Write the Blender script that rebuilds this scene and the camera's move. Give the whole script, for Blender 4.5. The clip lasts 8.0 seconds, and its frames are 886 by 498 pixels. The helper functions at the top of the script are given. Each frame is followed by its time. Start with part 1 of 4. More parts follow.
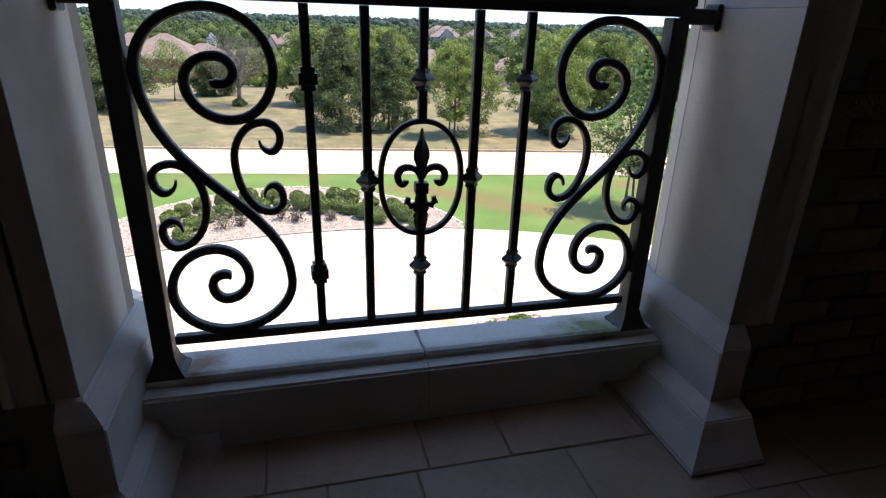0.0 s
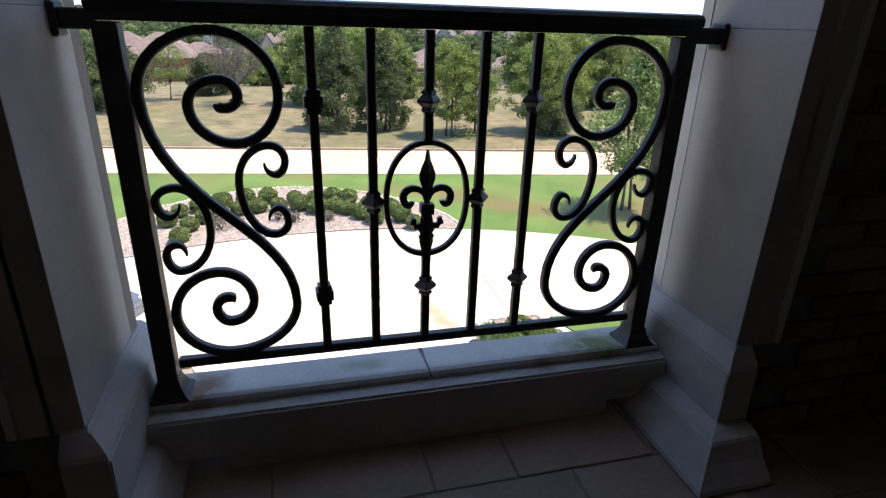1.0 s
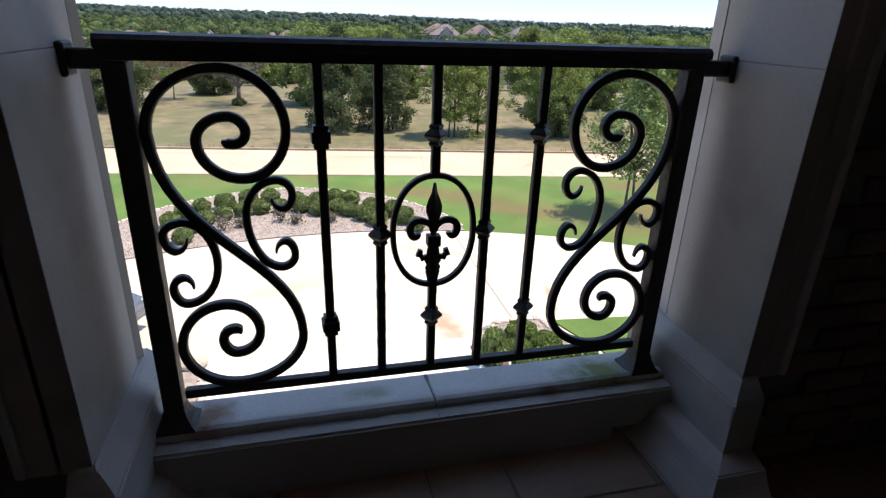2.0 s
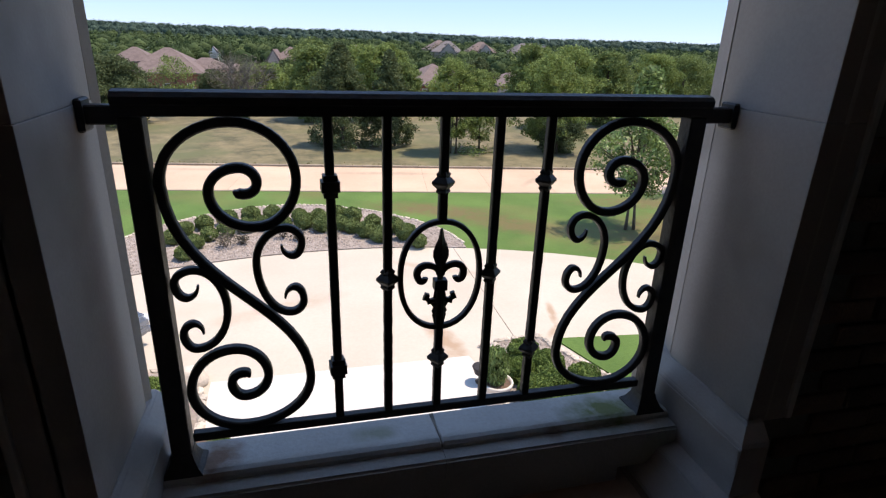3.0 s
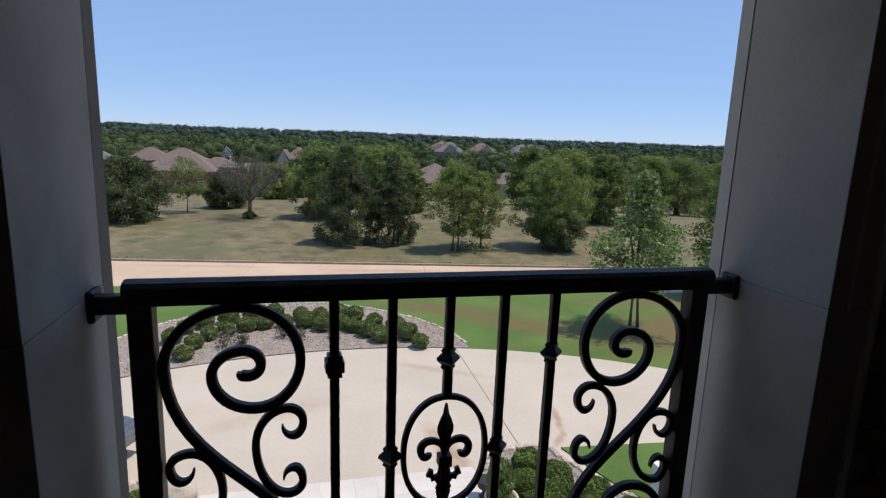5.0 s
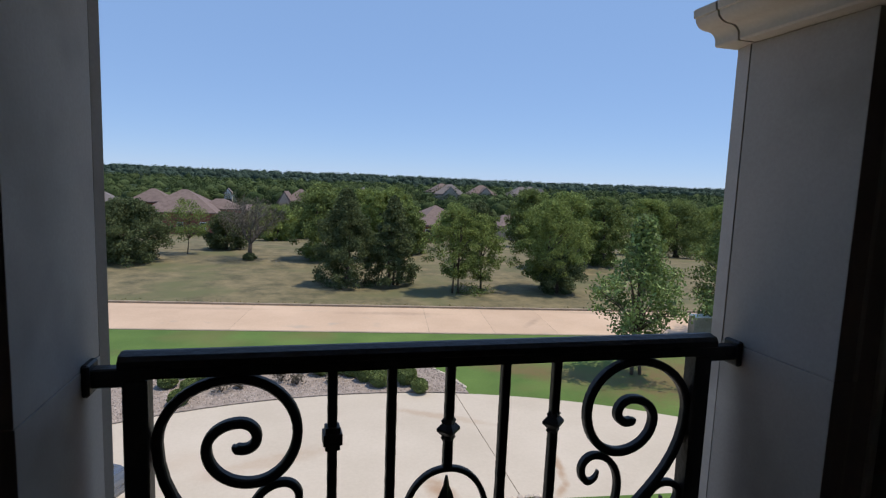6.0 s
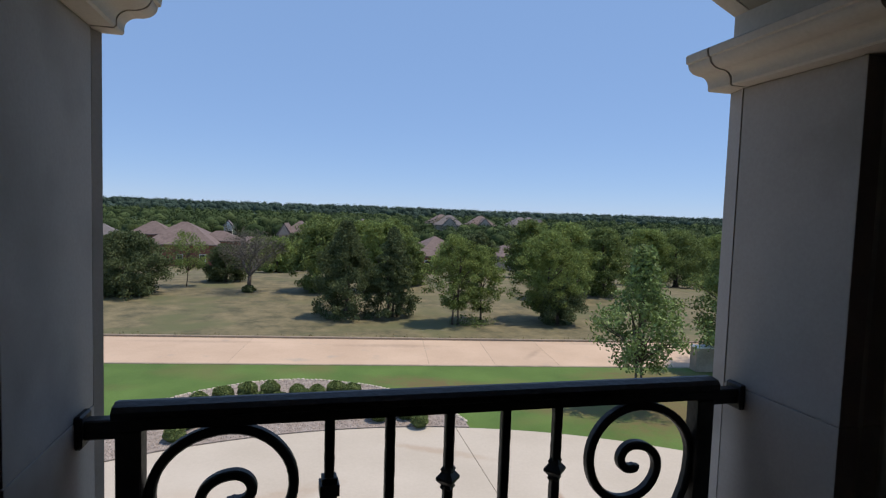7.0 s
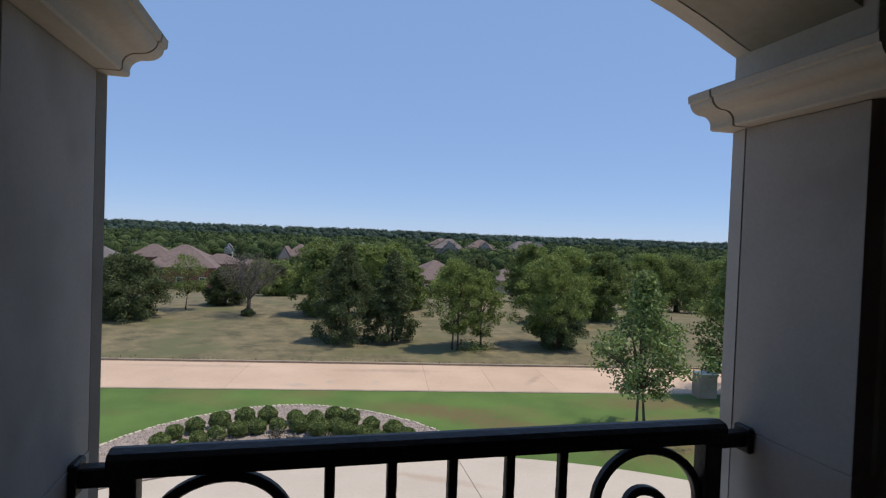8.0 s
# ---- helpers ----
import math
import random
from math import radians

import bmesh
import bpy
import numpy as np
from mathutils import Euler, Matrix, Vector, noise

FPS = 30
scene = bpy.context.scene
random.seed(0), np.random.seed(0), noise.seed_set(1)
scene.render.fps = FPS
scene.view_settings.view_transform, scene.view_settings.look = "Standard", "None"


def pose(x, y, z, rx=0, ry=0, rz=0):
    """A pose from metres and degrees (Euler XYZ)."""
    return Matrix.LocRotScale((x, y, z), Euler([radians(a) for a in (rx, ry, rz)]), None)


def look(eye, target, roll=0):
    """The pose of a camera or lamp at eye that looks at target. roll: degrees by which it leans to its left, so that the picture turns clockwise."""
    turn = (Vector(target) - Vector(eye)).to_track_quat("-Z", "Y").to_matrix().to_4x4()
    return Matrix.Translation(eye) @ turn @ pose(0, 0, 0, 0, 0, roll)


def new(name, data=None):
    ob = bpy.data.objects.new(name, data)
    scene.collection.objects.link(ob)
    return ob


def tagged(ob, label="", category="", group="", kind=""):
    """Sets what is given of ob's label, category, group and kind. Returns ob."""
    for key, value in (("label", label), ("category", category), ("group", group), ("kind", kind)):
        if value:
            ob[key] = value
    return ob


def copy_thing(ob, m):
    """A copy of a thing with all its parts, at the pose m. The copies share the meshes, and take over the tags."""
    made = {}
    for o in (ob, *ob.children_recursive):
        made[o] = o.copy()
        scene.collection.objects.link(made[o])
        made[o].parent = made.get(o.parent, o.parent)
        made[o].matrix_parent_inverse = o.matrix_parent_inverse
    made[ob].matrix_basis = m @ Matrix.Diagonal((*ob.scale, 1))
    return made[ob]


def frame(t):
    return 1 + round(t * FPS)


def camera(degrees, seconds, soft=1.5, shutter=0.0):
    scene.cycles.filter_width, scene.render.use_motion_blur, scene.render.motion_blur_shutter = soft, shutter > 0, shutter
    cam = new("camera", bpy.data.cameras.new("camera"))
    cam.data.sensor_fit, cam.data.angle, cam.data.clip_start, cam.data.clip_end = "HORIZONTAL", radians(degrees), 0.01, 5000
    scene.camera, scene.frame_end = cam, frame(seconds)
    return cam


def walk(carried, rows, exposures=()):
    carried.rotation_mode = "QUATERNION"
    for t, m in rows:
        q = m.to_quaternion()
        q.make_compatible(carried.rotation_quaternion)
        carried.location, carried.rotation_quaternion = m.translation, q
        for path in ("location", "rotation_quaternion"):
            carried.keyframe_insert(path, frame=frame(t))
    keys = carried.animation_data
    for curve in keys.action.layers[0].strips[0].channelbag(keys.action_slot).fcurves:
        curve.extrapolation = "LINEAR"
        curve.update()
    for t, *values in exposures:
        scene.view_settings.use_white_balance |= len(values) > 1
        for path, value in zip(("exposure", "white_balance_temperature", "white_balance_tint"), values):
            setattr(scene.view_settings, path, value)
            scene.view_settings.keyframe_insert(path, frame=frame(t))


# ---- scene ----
cam = camera(76.2, 8.0, soft=1.25)

PATH = [
    (0, (-0.282, -1.304, 0.983), (0.189, 0.493, 0.244), 1.8),
    (0.5, (-0.289, -1.288, 1.003), (0.19, 0.508, 0.26), 1.8),
    (1, (-0.297, -1.27, 1.03), (0.184, 0.523, 0.286), 1.8),
    (1.5, (-0.298, -1.252, 1.067), (0.179, 0.54, 0.319), 1.9),
    (3, (-0.315, -1.225, 1.174), (0.158, 0.589, 0.476), 2.0),
    (3.5, (-0.316, -1.221, 1.223), (0.157, 0.615, 0.588), 2.0),
    (4, (-0.317, -1.211, 1.276), (0.157, 0.653, 0.725), 2.0),
    (4.5, (-0.319, -1.191, 1.317), (0.158, 0.695, 0.851), 2.0),
    (5, (-0.316, -1.175, 1.354), (0.161, 0.73, 0.973), 2.1),
    (6.5, (-0.317, -1.162, 1.431), (0.161, 0.772, 1.252), 2.1),
    (7, (-0.314, -1.16, 1.443), (0.164, 0.778, 1.314), 1.9),
    (7.5, (-0.316, -1.155, 1.456), (0.161, 0.785, 1.37), 1.9),
    (8, (-0.319, -1.146, 1.48), (0.157, 0.796, 1.434), 2.1),
]
walk(cam, [(t, look(eye, target, roll)) for t, eye, target, roll in PATH],
     exposures=[(0, 1.4, 6950, 16), (1.5, 1.14, 6950, 16), (3, 0.64, 6850, 16.5), (4, 0.27, 6700, 13.5), (5, 0.07, 6620, 12), (6.5, -0.05, 6600, 12), (8, -0.1, 6650, 13.5)])

# ---- daylight ----
SUN_AZ, SUN_EL = radians(93), radians(69)
world = bpy.data.worlds.new("sky")
scene.world = world
world.use_nodes = True
wn = world.node_tree.nodes
sky = wn.new("ShaderNodeTexSky")
sky.sky_type, sky.sun_disc = "NISHITA", False
sky.altitude = 1500
sky.sun_elevation, sky.sun_rotation = SUN_EL, SUN_AZ
sky.air_density, sky.dust_density, sky.ozone_density = 0.8, 0.0, 1.5
wn["Background"].inputs["Strength"].default_value = 0.115
veil = wn.new("ShaderNodeMixRGB")
veil.inputs[0].default_value, veil.inputs[2].default_value = 0.64, (2.5, 4.35, 7.9, 1)
world.node_tree.links.new(sky.outputs[0], veil.inputs[1])
world.node_tree.links.new(veil.outputs[0], wn["Background"].inputs["Color"])
sun = new("sun", bpy.data.lights.new("sun", "SUN"))
sun.data.energy, sun.data.angle, sun.data.color = 3.7, radians(0.5), (1.0, 0.91, 0.78)
sun_from = Vector((math.sin(SUN_AZ) * math.cos(SUN_EL), math.cos(SUN_AZ) * math.cos(SUN_EL), math.sin(SUN_EL)))
sun.matrix_world = look(sun_from * 60, (0, 0, 0))


# ---- materials ----
def material(name, low, high, scale=4.0, rough=0.8, metal=0.0, bump=0.2, fine=40.0, third=None, spread=0.0, island=0.0, trans=0.0, spec=0.5):
    """A surface whose colour wanders between two tones, with a finer grain, optional large patches of a third tone, and relief."""
    m = bpy.data.materials.new(name)
    m.use_nodes = True
    t, b = m.node_tree, m.node_tree.nodes["Principled BSDF"]
    add, tie = t.nodes.new, t.links.new
    co = add("ShaderNodeTexCoord")
    n1, n2 = add("ShaderNodeTexNoise"), add("ShaderNodeTexNoise")
    n1.inputs["Scale"].default_value, n1.inputs["Detail"].default_value = scale, 6
    n2.inputs["Scale"].default_value, n2.inputs["Detail"].default_value = fine, 4
    tie(co.outputs["Object"], n1.inputs["Vector"])
    tie(co.outputs["Object"], n2.inputs["Vector"])
    mix = add("ShaderNodeMath")
    mix.operation = "ADD"
    sc = add("ShaderNodeMath")
    sc.operation, sc.inputs[1].default_value = "MULTIPLY", 0.45
    sub = add("ShaderNodeMath")
    sub.operation, sub.inputs[1].default_value = "SUBTRACT", 0.22
    tie(n2.outputs["Fac"], sc.inputs[0])
    tie(sc.outputs[0], sub.inputs[0])
    tie(n1.outputs["Fac"], mix.inputs[0])
    tie(sub.outputs[0], mix.inputs[1])
    ramp = add("ShaderNodeValToRGB")
    ramp.color_ramp.elements[0].position, ramp.color_ramp.elements[1].position = 0.3, 0.7
    ramp.color_ramp.elements[0].color, ramp.color_ramp.elements[1].color = (*low, 1), (*high, 1)
    tie(mix.outputs[0], ramp.inputs[0])
    col = ramp.outputs[0]
    if third:
        n3 = add("ShaderNodeTexNoise")
        n3.inputs["Scale"].default_value, n3.inputs["Detail"].default_value = third[1], 3
        tie(co.outputs["Object"], n3.inputs["Vector"])
        r3 = add("ShaderNodeValToRGB")
        r3.color_ramp.elements[0].position, r3.color_ramp.elements[1].position = third[2], min(1.0, third[2] + 0.18)
        tie(n3.outputs["Fac"], r3.inputs[0])
        mx = add("ShaderNodeMixRGB")
        mx.inputs[2].default_value = (*third[0], 1)
        tie(r3.outputs[0], mx.inputs[0])
        tie(col, mx.inputs[1])
        col = mx.outputs[0]
    if spread or island:
        hs = add("ShaderNodeHueSaturation")
        src = add("ShaderNodeObjectInfo").outputs["Random"] if spread else add("ShaderNodeNewGeometry").outputs["Random Per Island"]
        k = add("ShaderNodeMapRange")
        amount = spread or island
        k.inputs["To Min"].default_value, k.inputs["To Max"].default_value = 1 - amount, 1 + amount
        tie(src, k.inputs["Value"])
        tie(k.outputs[0], hs.inputs["Value"])
        tie(col, hs.inputs["Color"])
        col = hs.outputs[0]
    tie(col, b.inputs["Base Color"])
    b.inputs["Roughness"].default_value, b.inputs["Metallic"].default_value = rough, metal
    b.inputs["Specular IOR Level"].default_value = spec
    if bump:
        bp = add("ShaderNodeBump")
        bp.inputs["Strength"].default_value, bp.inputs["Distance"].default_value = bump, 0.01
        tie(n2.outputs["Fac"], bp.inputs["Height"])
        tie(bp.outputs[0], b.inputs["Normal"])
    if trans:
        tr, ms, out = add("ShaderNodeBsdfTranslucent"), add("ShaderNodeMixShader"), t.nodes["Material Output"]
        ms.inputs[0].default_value = trans
        tie(col, tr.inputs["Color"])
        tie(b.outputs[0], ms.inputs[1])
        tie(tr.outputs[0], ms.inputs[2])
        tie(ms.outputs[0], out.inputs["Surface"])
    return m


STONE = material("cast_stone", (0.349, 0.300, 0.262), (0.417, 0.361, 0.318), 3, 0.85, bump=0.035, fine=120, third=((0.262, 0.222, 0.188), 2.6, 0.54))
# Caps, imposts and arch edge: cast stone with warm bounce light painted in.
LITSTONE = material("warm_lit_stone", (0.473, 0.402, 0.330), (0.572, 0.495, 0.413), 4, 0.85, bump=0.05, fine=90, third=((0.33, 0.27, 0.21), 2.0, 0.62))
SILLSTONE = material("sill_stone", (0.331, 0.299, 0.262), (0.423, 0.386, 0.345), 4, 0.8, bump=0.15, fine=90, third=((0.33, 0.33, 0.17), 2.4, 0.66))
MORTAR = material("mortar", (0.133, 0.119, 0.101), (0.189, 0.175, 0.147), 8, 0.95, bump=0.4, fine=90)
CAULK = material("joint_filler", (0.10, 0.08, 0.06), (0.2, 0.16, 0.12), 30, 0.9)
IRON = material("black_iron", (0.023, 0.018, 0.016), (0.042, 0.033, 0.029), 14, 0.5, 0.0, 0.25, 60, spec=0.3)
GROUT = material("grout", (0.13, 0.09, 0.065), (0.19, 0.135, 0.1), 20, 0.95, bump=0.3)
TILE = material("travertine", (0.194, 0.120, 0.079), (0.264, 0.182, 0.132), 5, 0.6, bump=0.2, fine=50, third=((0.241, 0.155, 0.103), 3.0, 0.6), spread=0.12)
BRICK = material("brick", (0.109, 0.076, 0.057), (0.196, 0.131, 0.093), 9, 0.9, bump=0.6, fine=70, spread=0.3)
TRIM = material("door_casing", (0.432, 0.402, 0.359), (0.546, 0.511, 0.460), 6, 0.6, bump=0.1)
PLASTER = material("plaster", (0.30, 0.26, 0.21), (0.38, 0.33, 0.27), 3, 0.9, bump=0.2)
FIELD = material("dry_grass", (0.080, 0.074, 0.036), (0.215, 0.176, 0.092), 0.8, 0.95, bump=1.0, fine=4.2, third=((0.112, 0.115, 0.048), 0.22, 0.5))
ROOMWALL = material("room_plaster", (0.52, 0.45, 0.38), (0.60, 0.53, 0.45), 3, 0.9, bump=0.2)
LAWN = material("lawn_grass", (0.058, 0.112, 0.015), (0.102, 0.176, 0.031), 0.5, 0.9, bump=0.7, fine=22, third=((0.15, 0.12, 0.04), 0.17, 0.60))
ROAD = material("road_concrete", (0.48, 0.345, 0.24), (0.57, 0.42, 0.30), 0.4, 0.9, bump=0.2, fine=14, third=((0.40, 0.33, 0.26), 0.9, 0.64), spread=0.05)
DRIVE = material("drive_concrete", (0.465, 0.404, 0.323), (0.532, 0.467, 0.382), 0.5, 0.9, bump=0.15, fine=16, third=((0.46, 0.37, 0.28), 0.33, 0.64))


def stain(mat, spots, colour, level=-4.8, tall=4, grain=3.5):
    """Rust-brown run-off stains, each a soft, broken patch: centre x, y, half-length, half-width, turn."""
    t = mat.node_tree
    b = t.nodes["Principled BSDF"]
    col = b.inputs["Base Color"].links[0].from_socket
    co = t.nodes.new("ShaderNodeTexCoord")
    for x, y, l, w, turn, amount in spots:
        mp, gr, nz, mu, mx, rp = (t.nodes.new("ShaderNode" + n) for n in ("Mapping", "TexGradient", "TexNoise", "Math", "MixRGB", "MapRange"))
        mp.vector_type = "TEXTURE"
        mp.inputs["Location"].default_value, mp.inputs["Rotation"].default_value, mp.inputs["Scale"].default_value = (x, y, level), (0, 0, radians(turn)), (l, w, tall)
        gr.gradient_type = "SPHERICAL"
        nz.inputs["Scale"].default_value, nz.inputs["Detail"].default_value = grain, 5
        mu.operation = "MULTIPLY"
        rp.inputs["From Min"].default_value, rp.inputs["From Max"].default_value, rp.inputs["To Max"].default_value = 0.08, 0.4, amount
        mx.inputs[2].default_value = (*colour, 1)
        t.links.new(co.outputs["Object"], mp.inputs["Vector"])
        t.links.new(co.outputs["Object"], nz.inputs["Vector"])
        t.links.new(mp.outputs[0], gr.inputs[0])
        t.links.new(gr.outputs["Fac"], mu.inputs[0])
        t.links.new(nz.outputs["Fac"], mu.inputs[1])
        t.links.new(mu.outputs[0], rp.inputs["Value"])
        t.links.new(rp.outputs[0], mx.inputs[0])
        t.links.new(col, mx.inputs[1])
        col = mx.outputs[0]
    t.links.new(col, b.inputs["Base Color"])


GZ = -4.8
stain(DRIVE, [(2.45, 8.9, 1.5, 0.42, 100, 0.75), (5.22, 9.65, 0.95, 0.16, 76, 0.7), (4.9, 8.85, 0.55, 0.15, 48, 0.6), (3.2, 12.8, 2.2, 0.3, 150, 0.35), (-1.0, 11.0, 2.4, 0.5, 20, 0.3)], (0.33, 0.20, 0.11))
stain(ROAD, [(3.5, 24.6, 4.0, 0.5, -9, 0.35), (9.5, 25.0, 3.5, 0.4, -9, 0.45), (14.5, 23.8, 4.0, 0.5, -9, 0.4), (9.8, 22.3, 1.6, 0.3, 50, 0.35), (-5.0, 26.3, 5.0, 0.4, -9, 0.3)], (0.24, 0.18, 0.13))
stain(LAWN, [(12.0, 14.6, 5.5, 3.2, 10, 1.0), (13.5, 18.3, 5.0, 1.6, -8, 0.9), (4.6, 18.3, 4.2, 1.3, -25, 0.95), (6.8, 16.2, 3.6, 1.2, -35, 0.9), (-9, 20, 5, 0.7, -9, 0.4)], (0.135, 0.105, 0.036))
stain(SILLSTONE, [(0.50, -0.0, 0.19, 0.12, 0, 1.0), (-0.16, 0.03, 0.10, 0.05, 0, 0.5)], (0.105, 0.115, 0.022), 0.17, 0.2, 22)
stain(SILLSTONE, [(-0.555, 0.02, 0.09, 0.13, 0, 1.0), (0.33, -0.06, 0.05, 0.04, 0, 0.6)], (0.17, 0.09, 0.05), 0.17, 0.2, 22)
PALE = material("pale_paving", (0.558, 0.507, 0.451), (0.642, 0.595, 0.544), 1.2, 0.85, bump=0.15, fine=20, spread=0.04)
KERB = material("kerb_concrete", (0.25, 0.2, 0.14), (0.36, 0.29, 0.21), 2, 0.95, bump=0.4, fine=18)
GRAVEL = material("gravel", (0.208, 0.168, 0.136), (0.352, 0.296, 0.256), 7, 0.95, bump=1.0, fine=26)
PEBBLE = material("pebbles", (0.240, 0.192, 0.160), (0.400, 0.344, 0.304), 9, 0.9, island=0.35, bump=0.2)
EDGESTONE = material("edging_stone", (0.46, 0.39, 0.31), (0.6, 0.52, 0.43), 4, 0.9, bump=0.5, fine=30, spread=0.18)
BOX = material("boxwood_leaf", (0.112, 0.150, 0.050), (0.219, 0.269, 0.100), 3, 0.55, island=0.35, bump=0, trans=0.12, spec=0.08)
HEDGE = material("hedge_leaf", (0.073, 0.112, 0.029), (0.158, 0.218, 0.059), 3, 0.55, island=0.35, bump=0, trans=0.12, spec=0.08)
CEDAR = material("cedar_needles", (0.066, 0.089, 0.040), (0.146, 0.178, 0.078), 1.2, 0.7, island=0.3, bump=0, trans=0.3, spec=0.15)
OAK = material("oak_leaf", (0.105, 0.141, 0.049), (0.228, 0.285, 0.095), 1.0, 0.6, island=0.3, bump=0, trans=0.3, spec=0.08)
ELM = material("elm_leaf", (0.140, 0.186, 0.055), (0.270, 0.336, 0.108), 1.0, 0.6, island=0.3, bump=0, trans=0.35, spec=0.08)
YOUNG = material("young_leaf", (0.123, 0.181, 0.055), (0.239, 0.312, 0.109), 1.0, 0.5, island=0.45, bump=0, trans=0.22, spec=0.22)
DRY = material("dry_twig_leaf", (0.10, 0.085, 0.06), (0.18, 0.155, 0.115), 2, 0.9, island=0.3, bump=0)
STRAW = material("straw_grass", (0.20, 0.175, 0.08), (0.32, 0.27, 0.14), 0.4, 0.95, island=0.25, bump=0, trans=0.3, spec=0.1)
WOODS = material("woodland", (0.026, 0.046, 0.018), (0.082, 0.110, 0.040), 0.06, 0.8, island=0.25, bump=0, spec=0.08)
# The far woods' leaf colour has the blue of distance haze mixed in.
HAZEWOODS = material("hazed_woodland", (0.034, 0.056, 0.044), (0.058, 0.084, 0.060), 0.004, 0.9, island=0.3, bump=0, spec=0.1)
BARK = material("bark", (0.06, 0.045, 0.032), (0.13, 0.10, 0.075), 8, 0.95, bump=0.8, fine=30)
GREYBARK = material("grey_bark", (0.098, 0.086, 0.075), (0.173, 0.154, 0.135), 6, 0.95, bump=0.8, fine=30)
ROOF = material("roof_shingle", (0.128, 0.094, 0.084), (0.190, 0.142, 0.126), 1.5, 0.95, bump=0.8, fine=6, spread=0.1)
GREYROOF = material("grey_shingle", (0.122, 0.108, 0.105), (0.180, 0.162, 0.155), 1.5, 0.95, bump=0.8, fine=6, spread=0.1)
REDBRICK = material("house_brick", (0.20, 0.075, 0.05), (0.30, 0.13, 0.09), 3, 0.9, bump=0.4, fine=12)
TANBRICK = material("tan_brick", (0.34, 0.27, 0.21), (0.45, 0.37, 0.30), 3, 0.9, bump=0.4, fine=12)
WINDOW = material("far_window", (0.03, 0.035, 0.04), (0.06, 0.065, 0.07), 2, 0.15, bump=0)
WHITE = material("white_paint", (0.70, 0.69, 0.66), (0.8, 0.79, 0.77), 6, 0.6, bump=0.08)
POTMAT = material("cream_pot", (0.58, 0.52, 0.45), (0.68, 0.62, 0.55), 7, 0.7, bump=0.2)
SOIL = material("potting_soil", (0.08, 0.05, 0.035), (0.17, 0.11, 0.075), 12, 0.95, bump=0.9)
CARPAINT = material("silver_blue_paint", (0.22, 0.25, 0.30), (0.25, 0.28, 0.33), 1, 0.25, 0.6, 0)
CARGLASS = material("car_glass", (0.015, 0.018, 0.02), (0.02, 0.024, 0.028), 1, 0.05, bump=0)
RUBBER = material("tyre_rubber", (0.02, 0.02, 0.02), (0.035, 0.035, 0.035), 20, 0.85)
CHROME = material("bright_metal", (0.6, 0.6, 0.62), (0.7, 0.7, 0.72), 5, 0.2, 1.0, 0)
LENS = material("headlight_lens", (0.7, 0.74, 0.78), (0.8, 0.83, 0.86), 5, 0.1, bump=0)


# ---- mesh helpers ----
def part(name, bm, mat, parent=None, label="", smooth=False):
    me = bpy.data.meshes.new(name)
    bm.to_mesh(me)
    bm.free()
    if smooth:
        me.shade_smooth()
    me.materials.append(mat)
    ob = new(name, me)
    if parent:
        ob.parent = parent
    if label:
        ob["label"] = label
    return ob


def shared(name, me, parent, m):
    ob = new(name, me)
    ob.parent = parent
    ob.matrix_basis = m
    return ob


def raw(name, verts, faces, mat, parent=None, smooth=False):
    me = bpy.data.meshes.new(name)
    me.from_pydata(verts, [], faces)
    if smooth:
        me.shade_smooth()
    me.materials.append(mat)
    ob = new(name, me)
    if parent:
        ob.parent = parent
    return ob


def thing(name, label, category, m=None, group="", kind=""):
    ob = new(name)
    ob.empty_display_size = 0.1
    if m:
        ob.matrix_basis = m
    return tagged(ob, label, category, group, kind)


def box(x0, x1, y0, y1, z0, z1, bevel=0.0, seg=1, bm=None):
    bm = bm or bmesh.new()
    g = bmesh.ops.create_cube(bm, size=1, matrix=Matrix.Translation(((x0 + x1) / 2, (y0 + y1) / 2, (z0 + z1) / 2)) @ Matrix.Diagonal((x1 - x0, y1 - y0, z1 - z0, 1)))
    if bevel:
        edges = list({e for v in g["verts"] for e in v.link_edges})
        bmesh.ops.bevel(bm, geom=edges, offset=bevel, segments=seg, affect="EDGES", profile=0.6)
    return bm


def prism(outline, axis, a, b, bm=None):
    """An outline of (u, v) pairs, drawn out from a to b along an axis (0: u, v = y, z; 1: x, z; 2: x, y)."""
    bm = bm or bmesh.new()
    put = {0: lambda u, v, w: (w, u, v), 1: lambda u, v, w: (u, w, v), 2: lambda u, v, w: (u, v, w)}[axis]
    lo = [bm.verts.new(put(u, v, a)) for u, v in outline]
    hi = [bm.verts.new(put(u, v, b)) for u, v in outline]
    n = len(outline)
    bm.faces.new(lo)
    bm.faces.new(hi[::-1])
    for i in range(n):
        bm.faces.new((lo[i], hi[i], hi[(i + 1) % n], lo[(i + 1) % n]))
    bmesh.ops.recalc_face_normals(bm, faces=bm.faces)
    return bm


def lathe(profile, n=20, centre=(0, 0), bm=None):
    """Rings of (radius, z), closed with caps."""
    bm = bm or bmesh.new()
    rings = [[bm.verts.new((centre[0] + r * math.cos(2 * math.pi * i / n), centre[1] + r * math.sin(2 * math.pi * i / n), z)) for i in range(n)] for r, z in profile]
    for p, q in zip(rings, rings[1:]):
        for i in range(n):
            bm.faces.new((p[i], p[(i + 1) % n], q[(i + 1) % n], q[i]))
    bm.faces.new(rings[0][::-1])
    bm.faces.new(rings[-1])
    return bm


